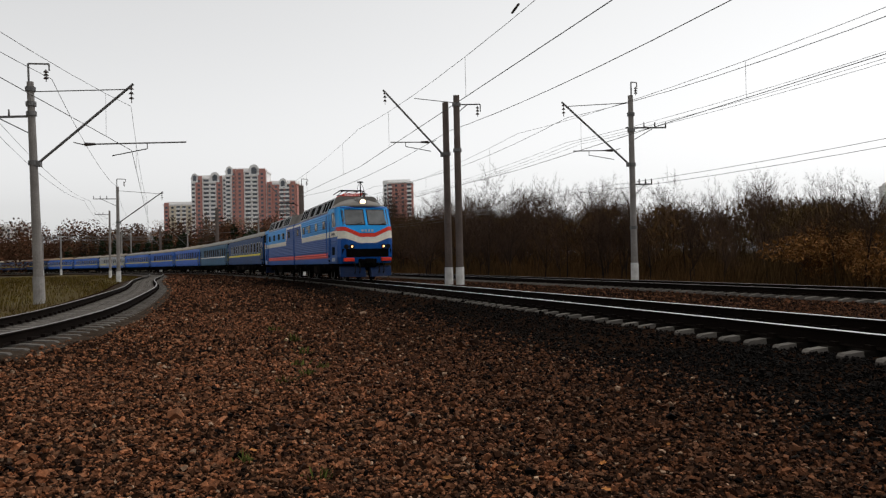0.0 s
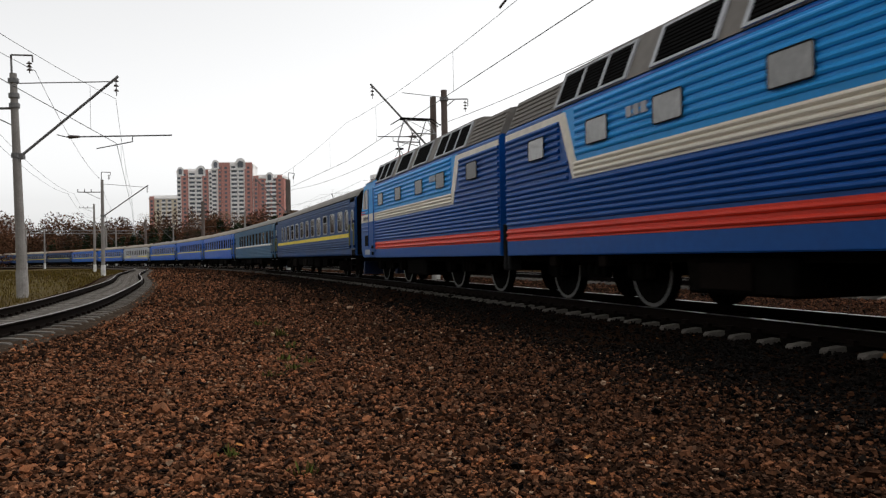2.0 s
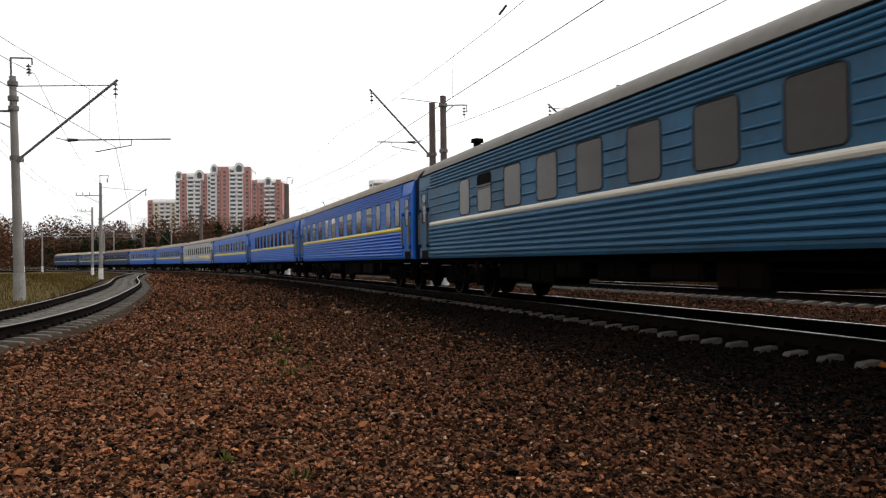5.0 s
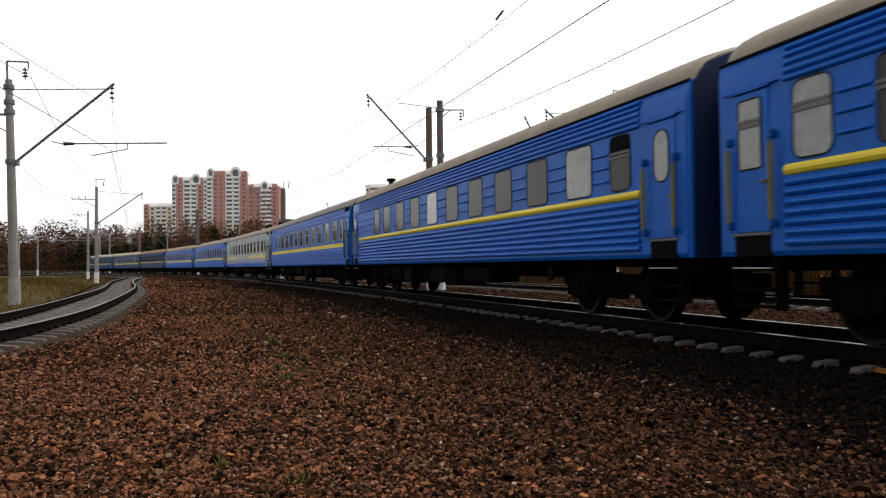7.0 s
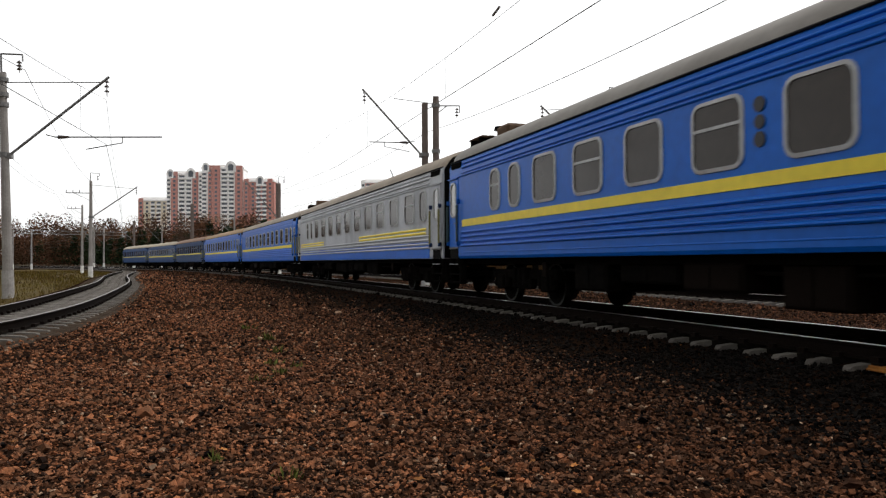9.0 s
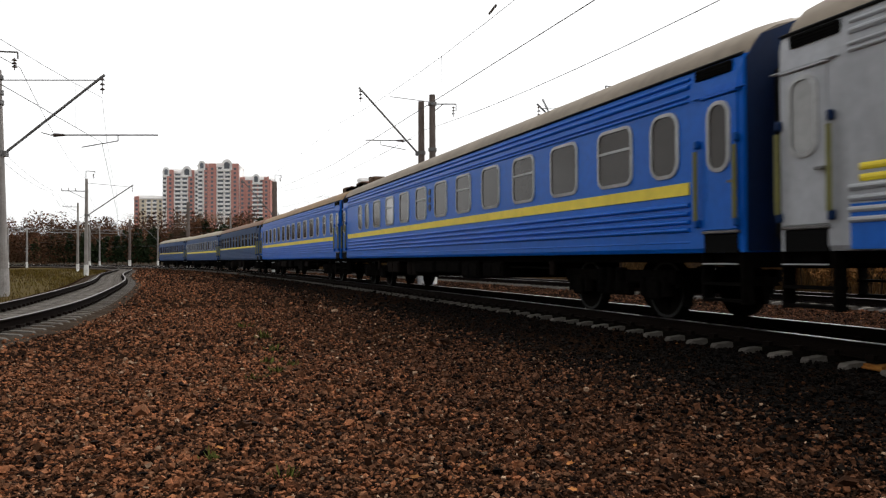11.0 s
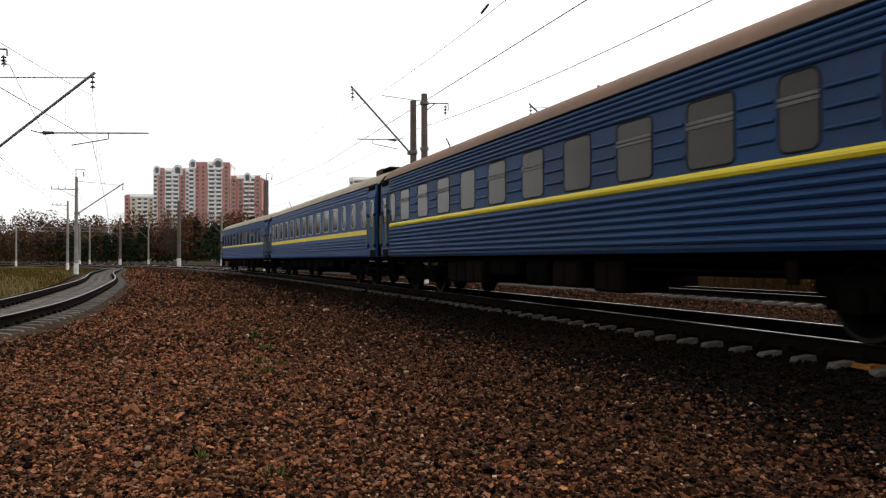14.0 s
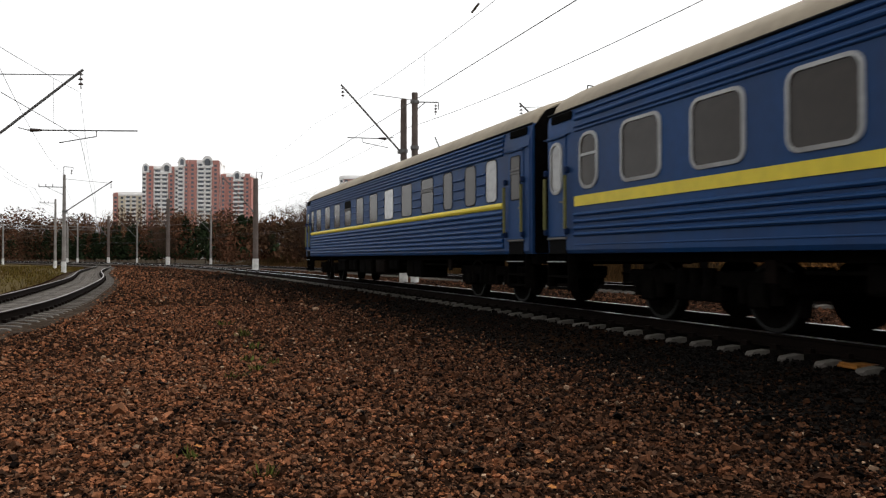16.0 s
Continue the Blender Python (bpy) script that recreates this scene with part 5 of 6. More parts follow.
        # bellows made extra wide so that the gap reads dark
        bm = B()
        shell(bm, 0, 0.30, [(-0.95, 1.2), (0.95, 1.2), (1.0, 1.3), (1.0, 3.45), (0.7, 3.7), (-0.7, 3.7), (-1.0, 3.45), (-1.0, 1.3)])
        part("gangway_bellows", bm, M_RUBBER, root, "black rubber gangway").matrix_basis = pose(sx * x, 0, 0, 0, 0, 0 if sx > 0 else 180)
        bm = B()
        rod(bm, (sx * x, 0, 1.0), (sx * (x + 0.33), 0, 1.0), 0.14, n=10)
        for y in (-0.87, 0.87):
            rod(bm, (sx * x, y, 1.05), (sx * (x + 0.25), y, 1.05), 0.08, n=10)
            rod(bm, (sx * (x + 0.22), y, 1.05), (sx * (x + 0.27), y, 1.05), 0.2, n=14)
        box(bm, min(sx * x, sx * (x - 0.5)), max(sx * x, sx * (x - 0.5)), -1.4, 1.4, 0.86, 1.06)
        part("buffer_beam", bm, M_UNDER, root)
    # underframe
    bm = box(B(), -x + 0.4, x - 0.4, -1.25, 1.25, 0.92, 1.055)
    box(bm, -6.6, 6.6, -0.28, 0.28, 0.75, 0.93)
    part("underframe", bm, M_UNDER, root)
    a = -5.6
    for k in range(6):
        w = rng.uniform(0.8, 2.0)
        h = rng.uniform(0.3, 0.58)
        y0 = rng.choice((-1.35, -1.3, -1.2))
        bm = box(B(), a, a + w, y0, rng.choice((-0.4, 1.3)), 0.94 - h, 0.94, 0.03)
        box(bm, a + 0.06, a + w / 2 - 0.03, y0 - 0.02, y0 + 0.01, 0.94 - h + 0.05, 0.88)
        box(bm, a + w / 2 + 0.03, a + w - 0.06, y0 - 0.02, y0 + 0.01, 0.94 - h + 0.05, 0.88)
        part("equipment_box", bm, M_UNDER if rng.random() < 0.75 else M_RAIL, root)
        a += w + rng.uniform(0.1, 0.6)
        if a > 4.4:
            break
    bm = B()
    rod(bm, (-6.5, -1.1, 0.8), (6.5, -1.1, 0.8), 0.03, n=6)
    rod(bm, (-6.5, 0.9, 0.7), (6.5, 0.9, 0.7), 0.05, n=6)
    part("brake_pipe", bm, M_UNDER, root)
    for sx in (-1, 1):
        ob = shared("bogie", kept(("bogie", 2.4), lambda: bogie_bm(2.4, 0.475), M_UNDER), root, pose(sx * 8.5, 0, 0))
        for o in (-1.2, 1.2):
            wheelset(root, sx * 8.5 + o, 0.475, (s0 + s1) / 2)
        bm = box(B(), sx * 6.75 - 0.14, sx * 6.75 + 0.05, -1.36, -1.3, 0.66, 0.95, 0.01)
        part("bracket", bm, M_RAIL, root)
    moving.append((root, (s0 + s1) / 2, 8.5, False))


for _i in range(1, 12):
    coach(_i)


# ---- the two sections of the electric locomotive; each has its cab at +x ----
LEVELS = [(0.95, 7.86, 1.44), (1.30, 7.98, 1.5), (1.95, 8.02, 1.5), (2.75, 7.94, 1.5), (3.0, 7.84, 1.5), (3.9, 7.34, 1.45), (4.02, 7.24, 1.45)]


def front_x(y, z):
    """The cab front's surface at y, z."""
    zs = [v[0] for v in LEVELS]
    xf = np.interp(z, zs, [v[1] for v in LEVELS])
    w = np.interp(z, zs, [v[2] for v in LEVELS])
    return float(xf - np.interp(abs(y) / w, [0, 0.78, 0.93, 1.0], [0.0, 0.10, 0.28, 0.62]))


def front_strip(bm, lower, upper, ys, out=0.012):
    a = [bm.verts.new((front_x(y, lower(y)) + out, y, lower(y))) for y in ys]
    b = [bm.verts.new((front_x(y, upper(y)) + out, y, upper(y))) for y in ys]
    for k in range(len(ys) - 1):
        bm.faces.new((a[k], a[k + 1], b[k + 1], b[k]))
    r2 = bmesh.ops.extrude_face_region(bm, geom=bm.faces[:])
    bmesh.ops.translate(bm, verts=[v for v in r2["geom"] if isinstance(v, bmesh.types.BMVert)], vec=(-0.03, 0, 0))
    bmesh.ops.recalc_face_normals(bm, faces=bm.faces)
    return bm


def prism(pts, y0=-0.014, y1=0.004):
    """A flat plate with the outline pts (x, z) that faces -y."""
    bm = B()
    a = [bm.verts.new((x, y0, z)) for x, z in pts]
    b = [bm.verts.new((x, y1, z)) for x, z in pts]
    n = len(pts)
    bm.faces.new(a)
    bm.faces.new(b[::-1])
    for k in range(n):
        bm.faces.new((a[k], b[k], b[(k + 1) % n], a[(k + 1) % n]))
    bmesh.ops.recalc_face_normals(bm, faces=bm.faces)
    return bm


def pantograph(parent, x, raised):
    root = part("pantograph", B(), M_RED, parent, "raised steel pantograph" if raised else "folded red pantograph")
    bm = B()
    for y in (-0.6, 0.6):
        rod(bm, (x - 1.0, y, 4.88), (x + 1.0, y, 4.88), 0.035, n=6)
        for o in (-0.9, 0.9):
            rod(bm, (x + o, y, 4.6), (x + o, y, 4.88), 0.06, 0.045, 8)
    for o in (-1.0, 0, 1.0):
        rod(bm, (x + o, -0.6, 4.88), (x + o, 0.6, 4.88), 0.035, n=6)
    part("base_frame", bm, M_RED, root)
    top = 6.3 if raised else 5.14
    knee = 5.6 if raised else 5.02
    kx = 1.05 if raised else 1.45
    metal = M_STEEL if raised else M_RAIL
    for sx in (-1, 1):
        for y in (-0.5, 0.5):
            part("lower_arm", rod(B(), (x + sx * 0.55, y, 4.92), (x + sx * kx, y * 0.9, knee), 0.028, n=6), metal, root)
            part("upper_arm", rod(B(), (x + sx * kx, y * 0.9, knee), (x + sx * 0.12, y * 0.9, top), 0.02, n=6), metal, root)
        part("cross_tube", rod(B(), (x + sx * kx, -0.5, knee), (x + sx * kx, 0.5, knee), 0.025, n=6), metal, root)
        part("brace", rod(B(), (x + sx * kx, -0.45, knee), (x + sx * 0.12, 0.45, top), 0.012, n=5), metal, root)
    bm = B()
    for o in (-0.16, 0.16):
        rod(bm, (x + o, -0.62, top + 0.03), (x + o, 0.62, top + 0.03), 0.03, n=6)
        for s in (-1, 1):
            rod(bm, (x + o, s * 0.62, top + 0.03), (x + o, s * 0.98, top - 0.2), 0.02, n=6)
    part("collector_head", bm, M_UNDER, root)


def loco_section(s, turned, label):
    root = tagged(new("locomotive_section"), label, "locomotive", group="sections of the locomotive")
    back = -7.6
    bm = B()
    shell(bm, back, 4.9, [(-1.49, 0.94), (1.49, 0.94), (1.5, 1.0), (1.5, 3.78), (1.42, 3.86), (-1.42, 3.86), (-1.5, 3.78), (-1.5, 1.0)])
    part("body", bm, M_NAVY, root)
    # cab
    bm = B()
    cut = (-1.0, -0.93, -0.78, -0.35, 0.0, 0.35, 0.78, 0.93, 1.0)
    rings = []
    for z, xf, w in LEVELS:
        ring = [bm.verts.new((4.9, -w, z))] + [bm.verts.new((front_x(k * w, z), k * w, z)) for k in cut] + [bm.verts.new((4.9, w, z))]
        rings.append(ring)
    n = len(rings[0])
    for j, (p, q) in enumerate(zip(rings, rings[1:])):
        for k in range(n):
            f = bm.faces.new((p[k], p[(k + 1) % n], q[(k + 1) % n], q[k]))
            f.material_index = 1 if LEVELS[j][0] > 2.5 else 0
    bm.faces.new(rings[0])
    bm.faces.new(rings[-1][::-1]).material_index = 1
    # the sides and the brow above the white line are light blue
    bmesh.ops.recalc_face_normals(bm, faces=bm.faces)
    cab = part("cab", bm, [M_NAVY, M_SKY], root, "rounded driver's cab in two blues")
    ys = list(np.linspace(-1.5, 1.5, 31))

    def vee(hi, lo):
        return lambda y: float(np.interp(abs(y), [0, 0.42, 1.18, 1.5], [lo, lo, hi, hi]))
    part("white_band", front_strip(B(), vee(2.28, 2.02), vee(2.68, 2.34), ys, 0.034), M_CREAMPAINT, cab, "cream band with a dip")
    part("red_band", front_strip(B(), vee(2.69, 2.35), vee(2.90, 2.55), ys, 0.036), M_RED, cab, "red band with a dip")
    part("blue_brow", front_strip(B(), vee(2.905, 2.555), lambda y: 2.93, ys, 0.030), M_SKY, cab)
    # a plain badge of slanting bars
    bm = B()
    for k in range(4):
        y = -0.27 + 0.18 * k
        front_strip(bm, lambda y: 2.62, lambda y: 2.74, [y - 0.055, y + 0.055], 0.05)
    part("badge", bm, M_PALE, cab, "silver badge shape")
    bm = B()
    for k in range(6):
        y = -0.5 + 0.2 * k
        front_strip(bm, lambda y: 1.92, lambda y: 1.99, [y - 0.05, y + 0.05], 0.012)
    part("number_bars", bm, M_MIDBLUE, cab)
    for sy in (-1, 1):
        y0, y1 = (0.07, 1.27) if sy > 0 else (-1.27, -0.07)
        yy = list(np.linspace(y0, y1, 7))
        part("windscreen_frame", front_strip(B(), lambda y: 2.98, lambda y: 3.86, yy, 0.012), M_RUBBER, cab)
        pane = part("windscreen", front_strip(B(), lambda y: 3.03, lambda y: 3.81, list(np.linspace(y0 + 0.05, y1 - 0.05, 7)), 0.022), M_SCREEN, cab, "windscreen pane")
        bm = B()
        y = (y0 + y1) / 2
        rod(bm, (front_x(y, 2.98) + 0.03, y, 2.97), (front_x(y + 0.4, 3.12) + 0.05, y + 0.4, 3.12), 0.014, n=6)
        part("wiper", bm, M_RUBBER, pane)
        # lamps
        bm = B()
        yl = sy * 0.86
        rod(bm, (front_x(yl, 1.84) - 0.05, yl, 1.84), (front_x(yl, 1.84) + 0.09, yl, 1.84), 0.13, 0.12, 16)
        rod(bm, (front_x(yl * 1.33, 1.84) - 0.1, yl * 1.33, 1.84), (front_x(yl * 1.33, 1.84) + 0.07, yl * 1.33, 1.84), 0.13, 0.12, 16)
        lamp = part("running_lamp", bm, M_RUBBER, cab)
        bm = B()
        rod(bm, (front_x(yl, 1.84) + 0.09, yl, 1.84), (front_x(yl, 1.84) + 0.1, yl, 1.84), 0.06, n=16)
        part("lens", bm, M_AMBER if not turned else M_GLASS, lamp, "glowing amber lens" if not turned else "")
        # ploughs, buffers and bars
        bm = B()
        front = [(7.75, sy * 0.15, 0.22), (8.15, sy * 0.15, 0.22), (7.55, sy * 1.4, 0.25), (7.35, sy * 1.4, 0.25), (7.55, sy * 0.15, 0.80), (7.9, sy * 0.15, 0.74), (7.45, sy * 1.4, 0.74), (7.25, sy * 1.4, 0.80)]
        v = [bm.verts.new(p) for p in front]
        for f in ((0, 1, 2, 3), (4, 5, 6, 7), (1, 2, 6, 5), (0, 3, 7, 4), (2, 3, 7, 6), (0, 1, 5, 4)):
            bm.faces.new([v[k] for k in f])
        bmesh.ops.recalc_face_normals(bm, faces=bm.faces)
        part("plough", bm, M_DEEP, root, "blue rail guard plate")
        bm = box(B(), 7.72, 8.06, min(sy * 0.74, sy * 1.28), max(sy * 0.74, sy * 1.28), 1.05, 1.24, 0.02)
        part("red_bar", bm, M_RED, root, "red end plate")
    # black strip laid on the nose: the recess's shade is painted, not cut in
    bm = front_strip(B(), lambda y: 1.28, lambda y: 1.72, list(np.linspace(-1.35, 1.35, 15)), 0.006)
    part("shadow_recess", bm, M_UNDER, cab, "black strip painted as a shaded recess above the coupling")
    bm = B()
    box(bm, 7.2, 7.95, -0.5, 0.5, 0.72, 1.2, 0.05)
    box(bm, 7.8, 8.5, -0.17, 0.17, 0.88, 1.2, 0.05)
    box(bm, 8.35, 8.6, -0.28, 0.2, 0.9, 1.2, 0.05)
    part("coupler", bm, M_UNDER, root)
    for y in (-0.75, -0.5, 0.55, 0.8):
        bm = B()
        pts = [(7.95, y, 1.0), (8.2, y, 0.85), (8.25, y, 0.55), (8.05, y, 0.42)]
        for p, q in zip(pts, pts[1:]):
            rod(bm, p, q, 0.03, n=6)
        part("brake_hose", bm, M_RUBBER, root)
    # cab roof and headlamp
    bm = B()
    st = [(7.36, 0.03), (7.22, 0.17), (6.9, 0.34), (6.4, 0.5), (5.9, 0.6), (5.45, 0.65)]
    rings = []
    for xx, hgt in st:
        w = 1.5 if xx < 7 else (1.46 if xx < 7.3 else 1.2)
        rings.append([bm.verts.new((xx - 0.5 * (abs(k) ** 3) * (1 if xx > 6.5 else 0), w * k, 3.97 + hgt * 0.9 * (1 - abs(k) ** 2.6) + 0.02)) for k in (-1, -0.85, -0.6, -0.3, 0, 0.3, 0.6, 0.85, 1)])
    for p, q in zip(rings, rings[1:]):
        for k in range(8):
            bm.faces.new((p[k], p[k + 1], q[k + 1], q[k]))
    bm.faces.new(rings[0])
    bm.faces.new(rings[-1])
    bmesh.ops.recalc_face_normals(bm, faces=bm.faces)
    part("cab_roof", bm, ROOFS["grey"], root, "weathered grey cab roof", smooth=True)
    bm = front_strip(B(), lambda y: 3.93, lambda y: 4.0, list(np.linspace(-1.44, 1.44, 15)), 0.05)
    part("roof_edge", bm, M_NAVY, root)
    bm = B()
    rod(bm, (6.2, 0, 4.36), (7.06, 0, 4.27), 0.26, 0.21, 20)
    box(bm, 5.7, 6.7, -0.34, 0.34, 4.15, 4.56, 0.14)
    lamp = part("headlamp", bm, ROOFS["grey"], root)
    bm = B()
    rod(bm, (7.05, 0, 4.27), (7.08, 0, 4.27), 0.155, n=20)
    part("lens", bm, M_LAMPGLASS if not turned else M_GLASS, lamp, "bright headlamp lens" if not turned else "")
    # raised roof with slanting louvre walls
    bm = B()
    shell(bm, -5.25, 5.5, [(-1.44, 3.87), (1.44, 3.87), (1.12, 4.65), (0.9, 4.72), (-0.9, 4.72), (-1.12, 4.65)])
    part("raised_roof", bm, ROOFS["grey"], root, "grey raised roof")
    bm = B()
    shell(bm, back + 0.05, -5.25, [(-1.44, 3.87), (1.44, 3.87), (1.17, 4.50), (0.8, 4.58), (-0.8, 4.58), (-1.17, 4.50)])
    part("low_roof", bm, ROOFS["grey"], root, "grey ribbed roof end")
    tilt = math.atan2(0.30, 0.73)
    for sgn, rot in ((-1, 0.0), (1, math.pi)):
        wall = Matrix.Rotation(rot, 4, "Z") @ Matrix.Translation((0, -1.44, 3.87)) @ Matrix.Rotation(-tilt, 4, "X")
        m = 1 if sgn < 0 else -1
        for p, q, cells in ((2.6, 5.3, 3), (0.45, 1.95, 1), (-1.7, -0.15, 1), (-5.1, -2.5, 3)):
            w = (q - p) / cells
            for k in range(cells):
                cx = m * (p + w * (k + 0.5))
                bm = box(B(), cx - w / 2 + 0.05, cx + w / 2 - 0.05, -0.02, 0.004, 0.07, 0.72)
                g = part("louvre", bm, M_OPEN, root, "black ventilation grille")
                g.matrix_basis = wall
                bm = B()
                for z in np.arange(0.11, 0.7, 0.075):
                    box(bm, cx - w / 2 + 0.06, cx + w / 2 - 0.06, -0.03, -0.015, z, z + 0.018)
                part("slat", bm, M_UNDER, g)
            bm = box(B(), min(m * p, m * q) - 0.04, max(m * p, m * q) + 0.04, -0.035, 0.0, 0.02, 0.07)
            box(bm, min(m * p, m * q) - 0.04, max(m * p, m * q) + 0.04, -0.035, 0.0, 0.72, 0.77)
            for k in range(cells + 1):
                cx = m * (p + w * k)
                box(bm, cx - 0.045, cx + 0.045, -0.036, 0.0, 0.03, 0.76)
            part("louvre_frame", bm, M_PALE, root, "pale grey grille frame").matrix_basis = wall
        for z in (0.1, 0.22, 0.34, 0.46, 0.58):
            a, b = sorted((m * (back + 0.1), m * -5.35))
            rib(root, wall, a, b, z, ROOFS["grey"])
    # painted sides with pressed beads
    for k, wall in enumerate(sides(1.5)):
        m = -1 if k else 1

        def plate(name, pts, material, lab="", y0=-0.012):
            part(name, prism([(m * a, z) for a, z in pts], y0), material, root, lab).matrix_basis = wall

        def beads(a, b, zs, material):
            a, b = sorted((m * a, m * b))
            for z in zs:
                rib(root, wall @ Matrix.Translation((0, -0.010, 0)), a, b, z, material, d=0.036, h=0.1 if len(zs) > 3 else 0.085)
        plate("upper_panel", [(-4.3, 2.72), (4.88, 2.72), (4.88, 3.76), (-4.7, 3.76)], M_SKY, "light blue side panel")
        plate("white_stripe", [(-4.3, 2.40), (7.33, 2.40), (7.28, 2.715), (-4.13, 2.715), (-4.55, 3.72), (back + 0.03, 3.72), (back + 0.03, 3.58), (-4.82, 3.58)], M_CREAMPAINT, "cream stripe that turns up at its end", -0.014)
        plate("red_stripe", [(back + 0.03, 1.27), (4.88, 1.27), (4.88, 1.55), (back + 0.03, 1.55)], M_RED, "red stripe")
        plate("skirt", [(back + 0.03, 0.96), (4.88, 0.96), (4.88, 1.262), (back + 0.03, 1.262)], M_MIDBLUE)
        plate("cab_side", [(4.88, 2.72), (7.28, 2.72), (6.76, 3.92), (4.88, 3.92)], M_SKY, "light blue cab side", -0.010)
        plate("cab_red", [(6.55, 2.73), (7.30, 2.73), (7.24, 2.9), (6.55, 2.9)], M_RED, "", -0.018)
        plate("cab_lower", [(4.88, 0.98), (7.1, 0.98), (7.36, 1.3), (7.36, 2.39), (4.88, 2.39)], M_MIDBLUE, "", -0.010)
        beads(-4.15, 4.85, (2.86, 3.0, 3.14, 3.28, 3.42, 3.56, 3.68), M_SKY)
        beads(back + 0.05, -4.85, (2.86, 3.0, 3.14, 3.28, 3.42, 3.54), M_NAVY)
        beads(-4.2, 4.85, (2.48, 2.58, 2.67), M_CREAMPAINT)
        beads(back + 0.05, -4.5, (2.44, 2.58, 2.72), M_NAVY)
        beads(back + 0.05, 4.85, (2.32, 2.21, 2.10, 1.99, 1.88, 1.77, 1.66), M_NAVY)
        beads(back + 0.05, 4.85, (1.34, 1.47), M_RED)
        beads(5.95, 7.1, (2.8, 2.9), M_SKY)
        beads(5.95, 7.1, (2.5, 2.6), M_CREAMPAINT)
        beads(5.95, 7.1, (2.05, 2.2), M_MIDBLUE)
        for a in (3.85, 1.35, -1.15, -3.3, -5.85):
            w = 0.78
            window(root, wall @ Matrix.Translation((0, -0.05, 0)), m * a, 3.17, w, 0.46, 0.06, M_CURTAIN if a < 3 and not turned else M_GLASS, False, False)
        # door with its rails
        bm = box(B(), -0.36, 0.36, -0.02, 0.01, 1.2, 3.74, 0.01)
        door = part("door", bm, M_SKY, root, "light blue cab door")
        door.matrix_basis = wall @ pose(m * 5.25, -0.012, 0)
        bm = box(B(), -0.365, 0.365, -0.026, 0.0, 1.2, 2.39)
        part("lower_panel", bm, M_MIDBLUE, door)
        bm = box(B(), -0.365, 0.365, -0.026, 0.0, 2.40, 2.715)
        part("stripe", bm, M_CREAMPAINT, door)
        for o in (-0.42, 0.42):
            bm = B()
            rod(bm, (0, -0.08, 1.35), (0, -0.08, 3.7), 0.02, n=6)
            part("handrail", bm, M_NAVY, root).matrix_basis = wall @ pose(m * (5.25 + o), -0.012, 0)
        # black blocks on the wall, the foot recesses' shade as plain colour
        for z in (1.05, 1.3):
            bm = box(B(), -0.16, 0.16, -0.03, 0.0, z, z + 0.13, 0.02)
            part("foot_step", bm, M_OPEN, root, "black block painted as a shaded foot recess").matrix_basis = wall @ pose(m * 5.25, -0.036, 0)
        # cab window with a slanting quarter light, grille, plate
        window(root, wall @ Matrix.Translation((0, -0.012, 0)), m * 6.28, 3.30, 0.56, 0.86, 0.06, M_GLASS, False, False)
        part("quarter_light", prism([(m * 6.6, 2.9), (m * 7.0, 2.96), (m * 7.0, 3.14), (m * 6.8, 3.6), (m * 6.6, 3.7)], -0.022), M_GLASS, root, "slanting quarter light").matrix_basis = wall
        bm = box(B(), m * 6.35 - 0.36, m * 6.35 + 0.36, -0.024, 0.0, 1.42, 1.86, 0.01)
        part("side_grille", bm, M_OPEN, root, "dark square grille").matrix_basis = wall
        bm = B()
        for j in range(4):
            box(bm, m * 6.3 - 0.4 + 0.2 * j, m * 6.3 - 0.26 + 0.2 * j, -0.02, 0.0, 1.1, 1.24)
        box(bm, m * 6.3 - 0.44, m * 6.3 + 0.4, -0.014, 0.0, 1.07, 1.27)
        part("side_plate", bm, M_PALE, root, "small pale plate").matrix_basis = wall
        bm = B()
        for j in range(3):
            box(bm, m * 6.4 - 0.35 + 0.28 * j, m * 6.4 - 0.15 + 0.28 * j, -0.055, 0.0, 2.49, 2.62)
        part("number_bars", bm, M_STEEL, root).matrix_basis = wall
        bm = B()
        for j in range(3):
            a = m * (-2.3) + 0.22 * j
            box(bm, a, a + 0.15, -0.055, 0.0, 3.2, 3.38)
        part("side_badge", bm, M_PALE, root, "pale badge shape").matrix_basis = wall
    # rear wall with gangway and dark buffers
    bm = B()
    shell(bm, back - 0.16, back, [(-0.7, 1.2), (0.7, 1.2), (0.75, 3.3), (0.4, 3.6), (-0.4, 3.6), (-0.75, 3.3)])
    box(bm, back - 0.15, back, -1.45, -1.15, 0.6, 1.7, 0.03)
    box(bm, back - 0.15, back, 1.15, 1.45, 0.6, 1.7, 0.03)
    part("gangway_bellows", bm, M_RUBBER, root)
    # roof gear
    pantograph(root, 4.1, turned)
    bm = B()
    rod(bm, (5.75, 0.4, 4.2), (5.75, 0.4, 4.9), 0.1, 0.05, 10)
    for k in range(3):
        rod(bm, (5.75, 0.4, 4.5 + 0.13 * k), (5.75, 0.4, 4.54 + 0.13 * k), 0.14, n=12)
    part("roof_insulator", bm, M_INSUL, root)
    bm = B()
    rod(bm, (6.15, 0.1, 4.45), (6.15, 0.1, 5.45), 0.03, n=8)
    rod(bm, (6.15, 0.1, 5.43), (6.15, 0.1, 5.48), 0.17, n=16)
    for k in (-1, 1):
        pts = [(6.15, 0.1 + 0.05 * k, 5.38), (6.15, 0.1 + 0.17 * k, 5.15), (6.15, 0.1 + 0.14 * k, 4.8), (6.15, 0.1 + 0.04 * k, 4.6)]
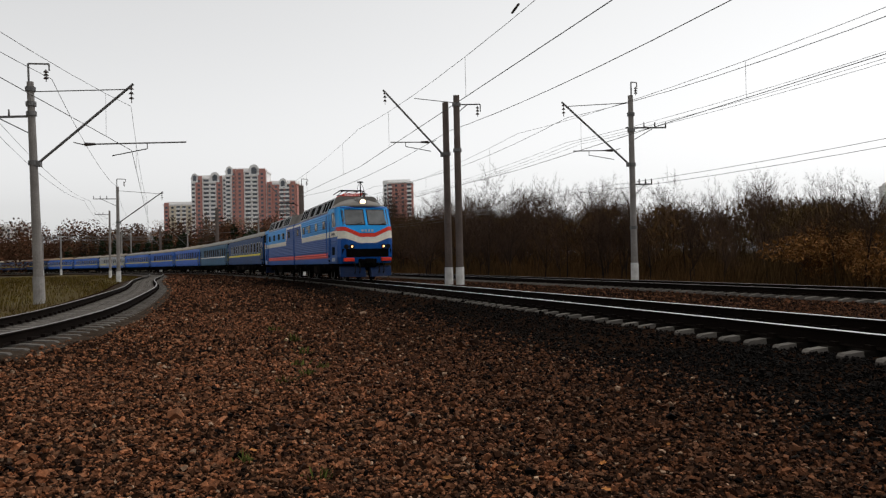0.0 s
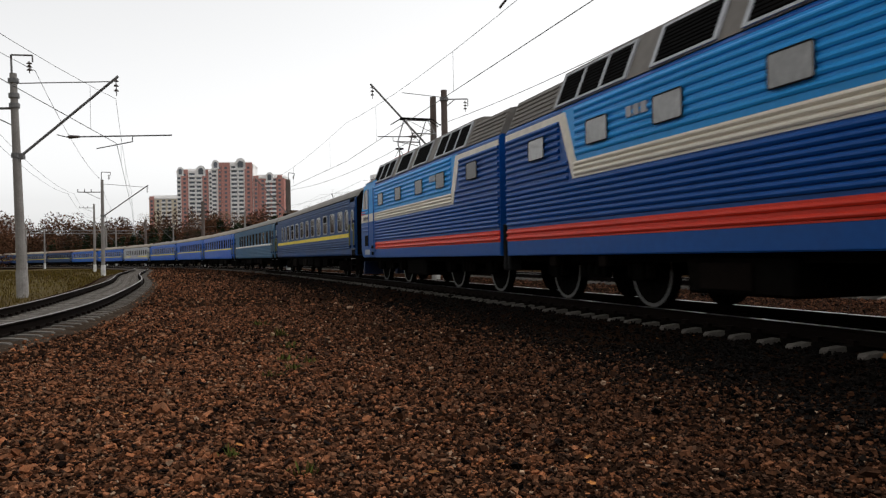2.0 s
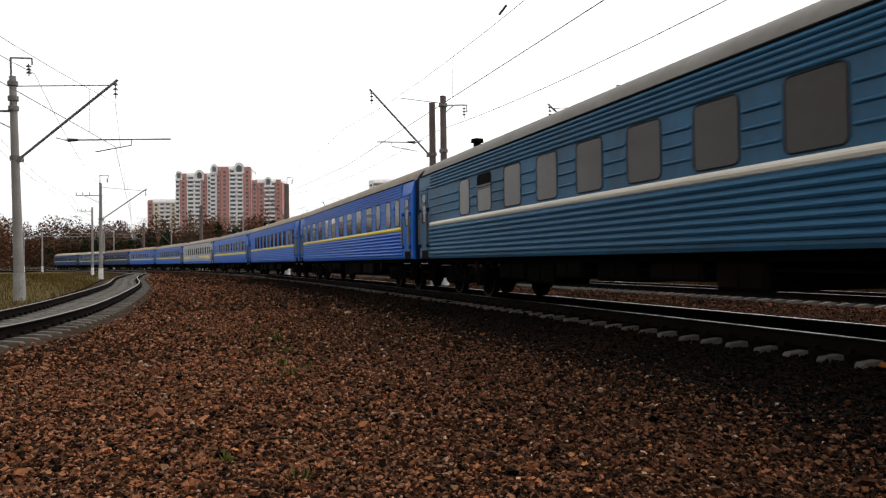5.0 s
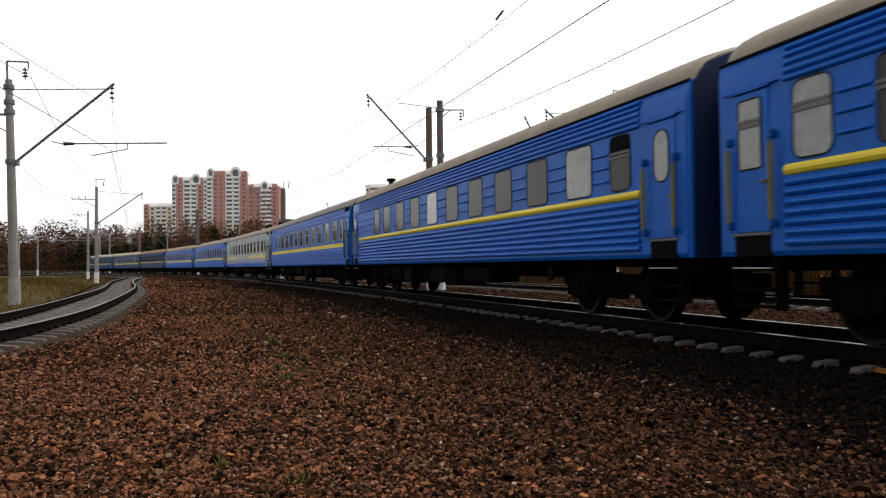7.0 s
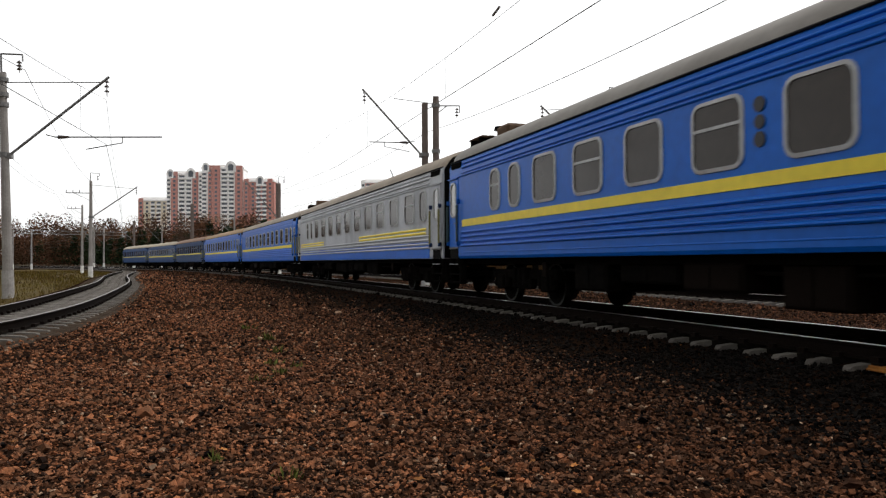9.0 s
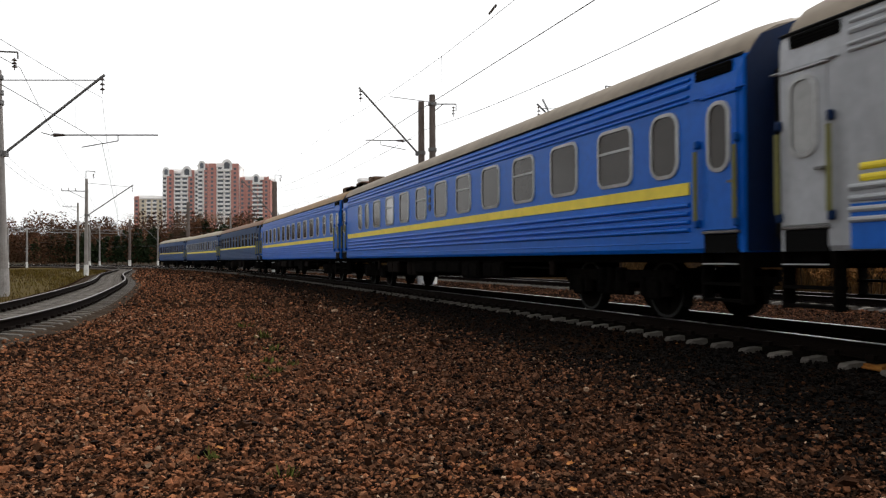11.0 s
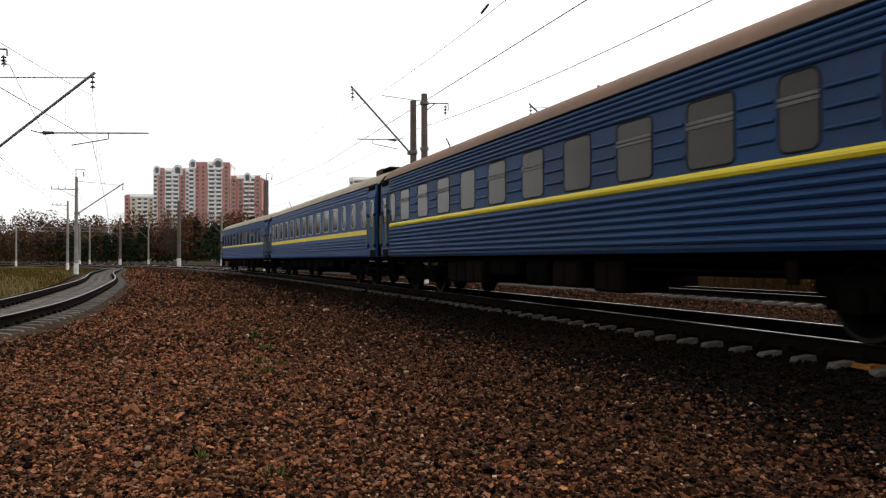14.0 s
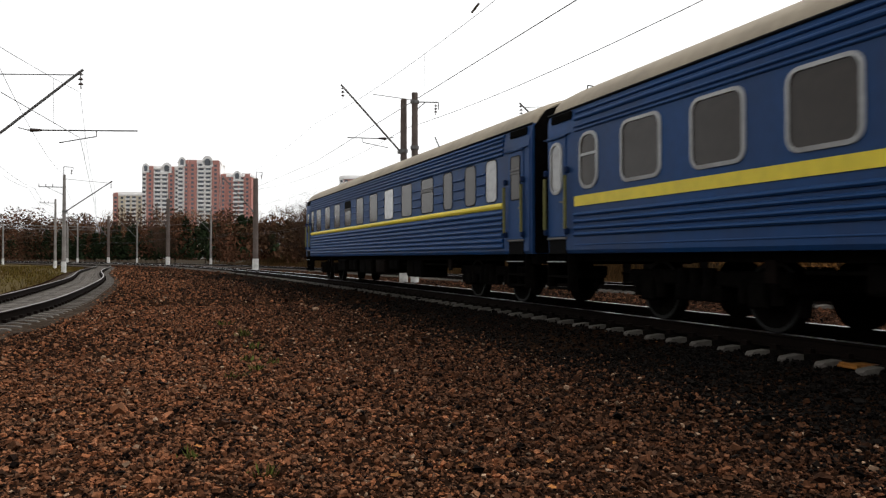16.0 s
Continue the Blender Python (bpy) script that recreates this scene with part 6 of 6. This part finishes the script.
        for p, q in zip(pts, pts[1:]):
            rod(bm, p, q, 0.012, n=5)
    part("roof_mast", bm, M_UNDER, root, "slim roof mast with a disc on top")
    bm = B()
    rod(bm, (-6.5, -0.4, 4.4), (-6.5, -0.4, 4.75), 0.28, n=14)
    rod(bm, (-7.3, -0.4, 4.62), (-5.8, -0.4, 4.62), 0.2, n=14)
    part("air_tank", bm, M_UNDER, root, "dark roof tank")
    bm = B()
    rod(bm, (-7.8, 0.3, 4.6), (4.2, 0.3, 4.7), 0.018, n=6)
    for a in (-7.5, -4, -0.5, 3):
        rod(bm, (a, 0.3, 4.36), (a, 0.3, 4.66), 0.05, 0.035, 8)
    part("roof_cable", bm, M_UNDER, root)
    # running gear
    bm = box(B(), back + 0.1, 7.0, -1.2, 1.2, 0.80, 0.945)
    box(bm, -1.1, 1.1, -1.3, 1.3, 0.35, 0.9, 0.04)
    part("underframe", bm, M_UNDER, root)
    bm = box(B(), -0.75, 0.35, -1.34, -1.3, 0.42, 0.8, 0.01)
    part("battery_cover", bm, M_RAIL, root)
    for cx in (4.25, -4.35):
        shared("bogie", kept(("bogie", 3.2), lambda: bogie_bm(3.2, 0.625), M_UNDER), root, pose(cx, 0, 0))
        for o in (-1.6, 1.6):
            wheelset(root, cx + o, 0.625, s, turned)
        for o in (-1.0, 1.0):
            bm = box(B(), cx + o - 0.13, cx + o + 0.13, -1.46, -1.36, 0.72, 0.92, 0.02)
            part("damper_bracket", bm, M_RAIL, root)
    moving.append((root, s, 4.3, turned))


loco_section(LOCO_REAR + 23.46, False, "leading blue locomotive section with red and cream bands and lit lamps")
loco_section(LOCO_REAR + 7.83, True, "rear blue locomotive section with a raised pantograph")


def motions():
    for ob, s, half, turned in moving:
        walk(ob, [(t, set_on_line(s + gone(t), half, turned)) for t in TIMES])
    # wheels turn while their vehicle passes near
    for ob, x, r, s, turned in spinning:
        here = s + (-x if turned else x)
        ts = [k / 30 for k in range(0, 481) if -58 < here + gone(k / 30) < 12]
        rows, last = [], 0.0
        if ts and ts[0] > 0:
            rows.append((0, pose(x, 0, r)))
        for t in ts:
            a = math.degrees((gone(t) - gone(ts[0])) / r) * (-1 if turned else 1)
            rows.append((t, pose(x, 0, r, 0, a, 0)))
            last = a
        if not rows or rows[-1][0] < 16:
            rows.append((16, pose(x, 0, r, 0, last, 0)))
        if len(rows) == 1:
            rows.append((16.0, rows[0][1]))
        walk(ob, rows)


motions()
